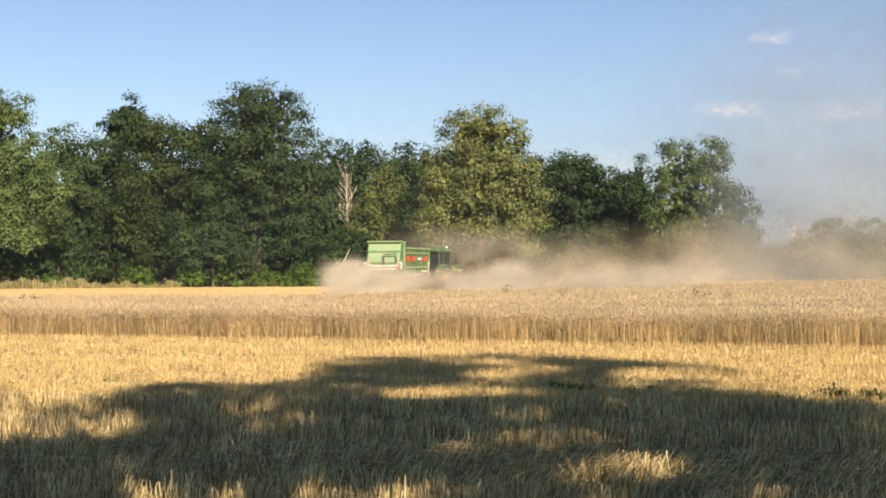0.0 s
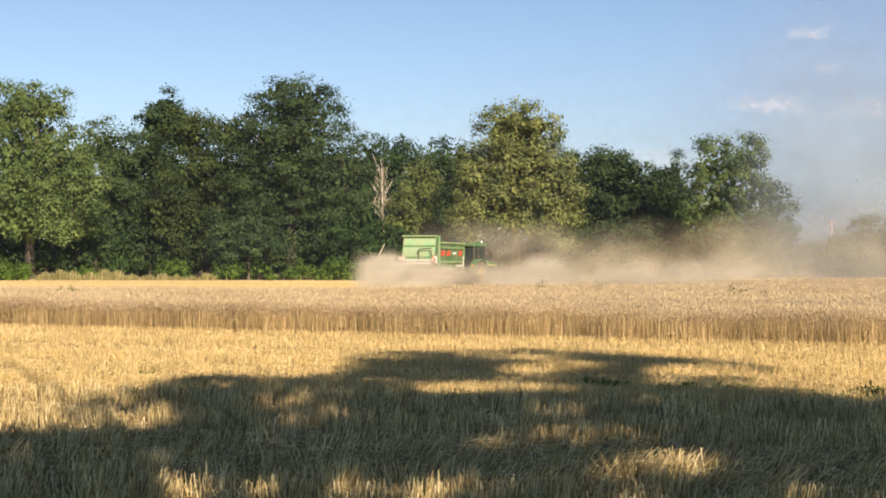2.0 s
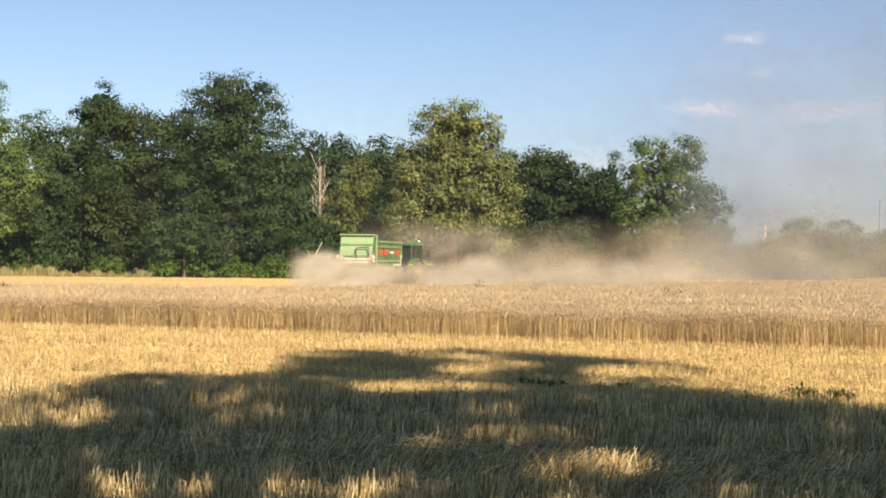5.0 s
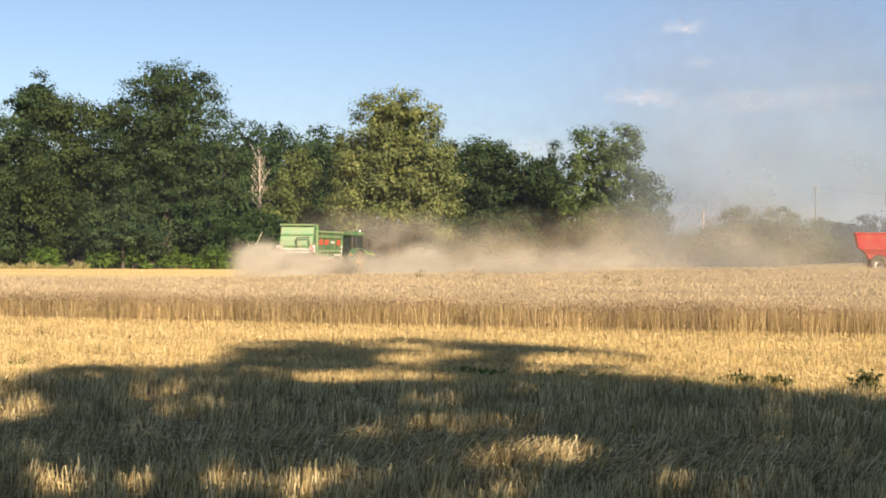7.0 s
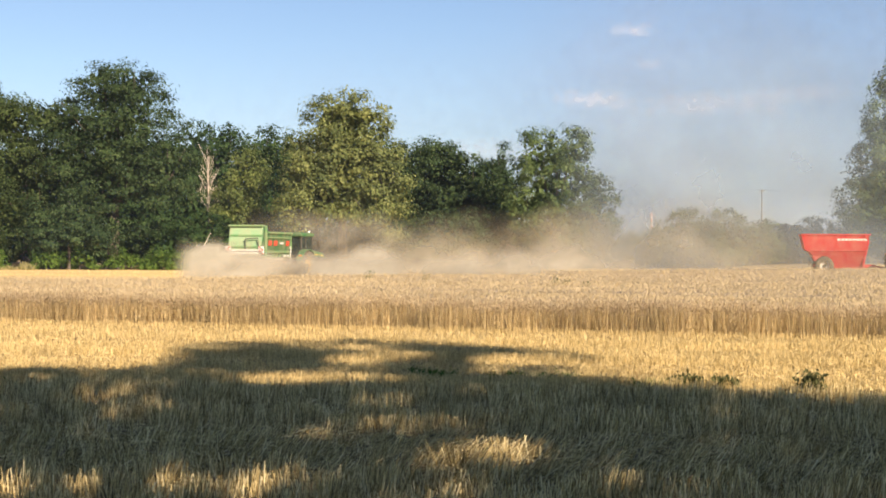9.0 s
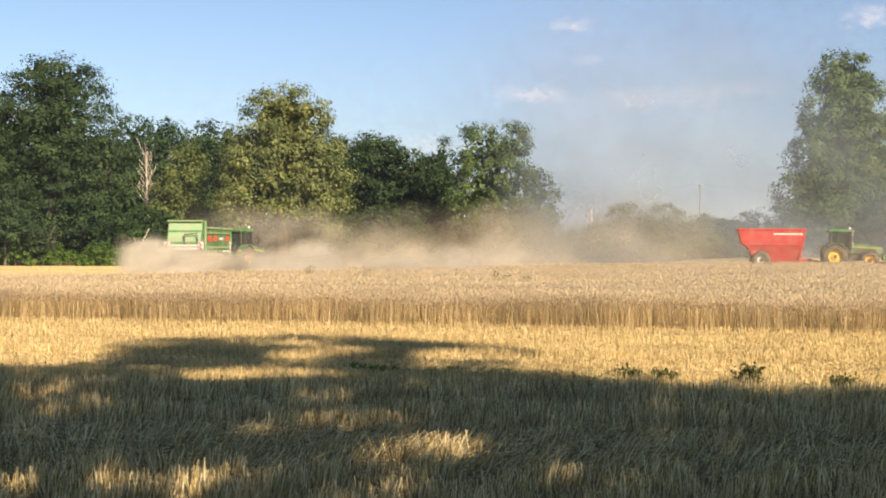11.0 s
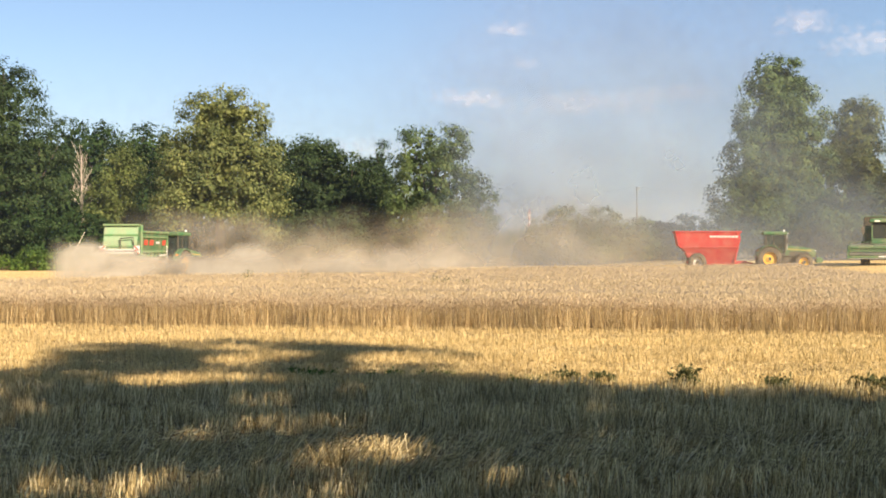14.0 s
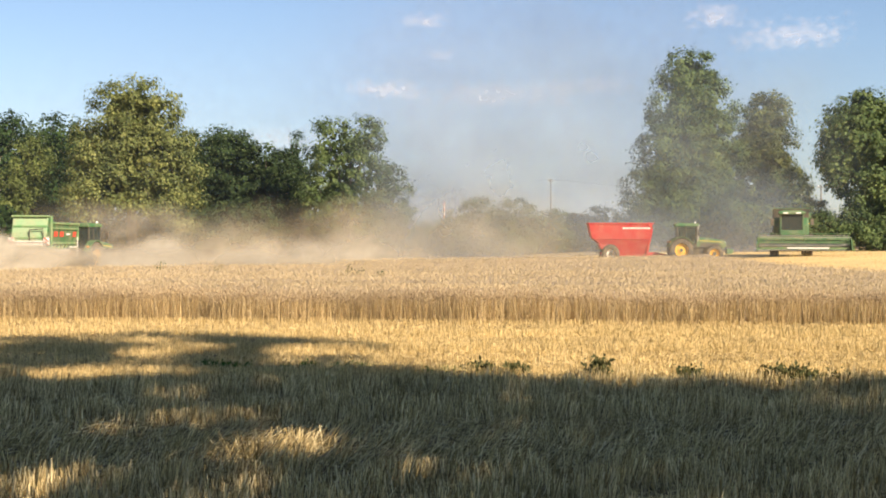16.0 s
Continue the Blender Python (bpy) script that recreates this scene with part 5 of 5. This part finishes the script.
    for k in range(6):
        a = radians(60 * k + 20)
        y, z = 3.55 + 0.5 * math.cos(a), 1.15 + 0.5 * math.sin(a)
        bm = rods(((-3.7, y, z), (3.7, y, z)), r=0.025, sides=6)
        for i in range(48):
            x = -3.65 + i * 7.3 / 47
            tube(bm, (x, y, z), (x, y - 0.03, z - 0.24), 0.008, 0.006, 4)
        part("reel_bat", bm, GREEN if k % 2 else STEEL, reel)
    for x in (-3.6, -1.8, 0, 1.8, 3.6):
        part("reel_spider", rods(*[((x, 3.55, 1.15), (x, 3.55 + 0.5 * math.cos(radians(60 * k + 20)), 1.15 + 0.5 * math.sin(radians(60 * k + 20)))) for k in range(6)], r=0.02, sides=6), GREEN, reel)
    return root


spreader(at(1.76, 97.0), -14).scale = (0.94, 1.12, 1.20)
tractor(at(0.30, 104.6), -30, "green tractor with yellow wheels pulling a spreader through dust").scale = (1.08, 1.08, 1.16)
grain_cart(at(-21.1, 112), -106).scale = (1, 0.95, 1.06)
tractor(at(-23.85, 111.5), -108, "green tractor with yellow wheels in front of a red grain cart")
combine(at(-27.9, 114.5), 154).scale = (0.91, 1, 1)


# ---------- poles, wires, mast ----------
CONCRETE = painted("weathered_pole", (0.18, 0.16, 0.14), 0.8, dust=0.2)
# mast red paled towards pink: the distance haze is in the colour
MAST_RED = painted("hazed_signal_red", (0.50, 0.24, 0.23), 0.5, dust=0.05)
WIRE = painted("wire", (0.05, 0.05, 0.05), 0.5, dust=0.05)


def pole(az, dist, high):
    x, y, z = at(az, dist)
    root = tagged(new("power_pole"), "slim grey power pole standing behind the hedge", "pole", "power poles")
    root.location = (x, y, z - 0.1)
    bm = bmesh.new()
    tube(bm, (0, 0, 0), (0, 0, high), 0.12, 0.07, 10)
    part("shaft", bm, CONCRETE, root)
    part("crossarm", boxes(((0, 0, high - 0.35), (0.9, 0.08, 0.08)), bevel=0.01), CONCRETE, root)
    for k in (-0.4, 0.4):
        bm = bmesh.new()
        tube(bm, (k, 0, high - 0.3), (k, 0, high - 0.08), 0.05, 0.04, 8)
        part("insulator", bm, WHITE, root)
    return Vector((x, y, z - 0.1 + high - 0.08))


tops = [pole(-7.6, 245, 9.6), pole(-18.37, 200, 10.0), pole(-29.04, 182, 8.2)]
for a, b in zip(tops, tops[1:]):
    for off in (-0.4, 0.4):
        bm = bmesh.new()
        pts = [a.lerp(b, i / 16) + Vector((off, 0, -0.9 * (1 - (2 * i / 16 - 1) ** 2))) for i in range(17)]
        for p, q in zip(pts, pts[1:]):
            tube(bm, p, q, 0.007, 0.007, 5)
        tagged(part("power_line", bm, WIRE), "thin dark power line sagging between poles", "wire", "power lines")

mast = tagged(new("striped_mast"), "distant red and white banded mast above the hedge", "mast")
mx_, my_, mz_ = at(-14.03, 640)
mast.location = (mx_, my_, mz_ - 0.2)
mast.scale = (0.74, 0.74, 0.80)
for k in range(9):
    bm = bmesh.new()
    tube(bm, (0, 0, 2.0 * k), (0, 0, 2.0 * k + 2.0), 0.6 if k < 8 else 0.3, 0.6 if k < 8 else 0.25, 14)
    part("band", bm, WHITE if k % 2 else MAST_RED, mast)
bm = bmesh.new()
tube(bm, (0, 0, 15.5), (0, 0, 16.1), 0.9, 0.9, 14)
part("platform", bm, MAST_RED, mast)


# ---------- bare birch and leaning stem ----------
def bare_tree(where, high, label, seed):
    rng = random.Random(seed)
    root = tagged(new("bare_birch"), label, "tree")
    root.location = (where[0], where[1], where[2] - 0.05)
    bm = bmesh.new()
    tube(bm, (0, 0, 0), (0.1, 0, high * 0.45), 0.17, 0.12)
    tube(bm, (0.1, 0, high * 0.45), (-0.05, 0, high * 0.8), 0.12, 0.06)
    tube(bm, (-0.05, 0, high * 0.8), (0, 0, high), 0.06, 0.02)
    part("trunk", bm, PALE_BARK, root)
    for k in range(40):
        bm = bmesh.new()
        z = high * rng.uniform(0.42, 0.93)
        a = rng.uniform(0, 2 * math.pi)
        reach = rng.uniform(0.7, 2.2) * (1.15 - z / high) + 0.4
        e = Vector((math.cos(a) * reach, math.sin(a) * reach, z + rng.uniform(0.7, 1.9)))
        tube(bm, (0, 0, z), e, 0.026, 0.012, 5)
        for _ in range(5):
            s = Vector((0, 0, z)).lerp(e, rng.uniform(0.4, 1))
            tube(bm, s, s + Vector((rng.uniform(-0.35, 0.35), rng.uniform(-0.35, 0.35), rng.uniform(0.2, 0.9))), 0.011, 0.006, 4)
        part("branch", bm, PALE_BARK, root)
    return root


bare_tree(at(3.9, 153.0), 12.2, "dead birch with a pale trunk and bare branches", 3)
bm = bmesh.new()
tube(bm, (0, 0, 0), (1.3, 0, 1.7), 0.07, 0.055)
tube(bm, (1.3, 0, 1.7), (2.4, 0.2, 3.9), 0.055, 0.025)
tube(bm, (1.3, 0, 1.7), (0.9, 0.2, 3.0), 0.03, 0.012)
lx_, ly_, lz_ = at(4.75, 143.2)
ls = part("leaning_stem", bm, PALE_BARK)
ls.location = (lx_, ly_, 0.9)
ls.location.z = lz_ - 0.05
tagged(ls, "pale bare stem leaning out of the bushes", "tree")


# ---------- weeds ----------
def weed(where, high, wide, label, seed, mat=None, leaves=60, group="weeds", leaf=0.05):
    rng = np.random.default_rng(seed)
    root = tagged(new("weed"), label, "weed", group)
    root.location = (where[0], where[1], where[2] - 0.01)
    tips = []
    for k in range(6):
        bm = bmesh.new()
        t = Vector((rng.uniform(-wide, wide) * 0.5, rng.uniform(-wide, wide) * 0.5, high * rng.uniform(0.65, 1.0)))
        tube(bm, (0, 0, 0), t * 0.5 + Vector((0, 0, 0.05 * high)), 0.012, 0.009, 5)
        tube(bm, t * 0.5 + Vector((0, 0, 0.05 * high)), t, 0.009, 0.004, 5)
        tips.append(t)
        part("stem", bm, mat or WEED, root)
    tp = np.array([list(t) for t in tips])
    k = rng.integers(0, len(tp), leaves)
    c = tp[k] * rng.uniform(0.25, 1.02, (leaves, 1)) + rng.normal(0, 0.9 * leaf, (leaves, 3)) * np.array([1, 1, 0.6])
    c[:, 2] = np.maximum(c[:, 2], 0.03)
    v, f = leaf_quads(rng, c, rng.normal(size=(leaves, 3)) + np.array([0, -0.8, 0.1]), leaf, 0.45)
    raw("foliage", v, f, mat or WEED, root)
    return root


for k, (az, d, h, w) in enumerate(((16.2, 58, 1.0, 0.4), (16.7, 57, 0.95, 0.2), (-2.55, 74, 1.15, 0.6), (-4.9, 73, 1.0, 0.45), (-10.6, 58, 0.95, 0.9), (-10.2, 60, 1.05, 0.3), (-11.4, 53, 0.85, 0.6))):
    weed(at(az, d), h, w, "dark green weed standing above the ripe wheat", 300 + k, None, 130, "weeds in the wheat", 0.085)
for k, (az, d, h, w) in enumerate(((-20.1, 19.2, 0.46, 0.42), (-27.0, 19.2, 0.34, 0.6), (-28.0, 19.0, 0.34, 0.4), (-28.9, 19.0, 0.36, 0.6), (-24.0, 19.3, 0.25, 0.3), (-17.0, 19.7, 0.26, 0.3), (-15.6, 19.8, 0.24, 0.25))):
    weed(at(az, d), 0.66 * h, 1.1 * w, "dull grey-green weed tuft in the stubble", 320 + k, DULL_WEED, 420, "weeds in the stubble", 0.08)
rw = np.random.default_rng(77)
for k in range(30):
    az0, d0, s = ((-8.4, 20.7, 2.0), (14.2, 19.6, 1.6), (-14.0, 19.6, 1.2), (16.5, 22.5, 1.8), (-4.6, 20.8, 1.2))[k % 5]
    weed(at(az0 + rw.normal(0, s), d0 + rw.normal(0, 0.3)), rw.uniform(0.09, 0.16), 0.34, "small fresh green weed between stubble rows", 340 + k, SHRUB, 60, "small green weeds", 0.05)
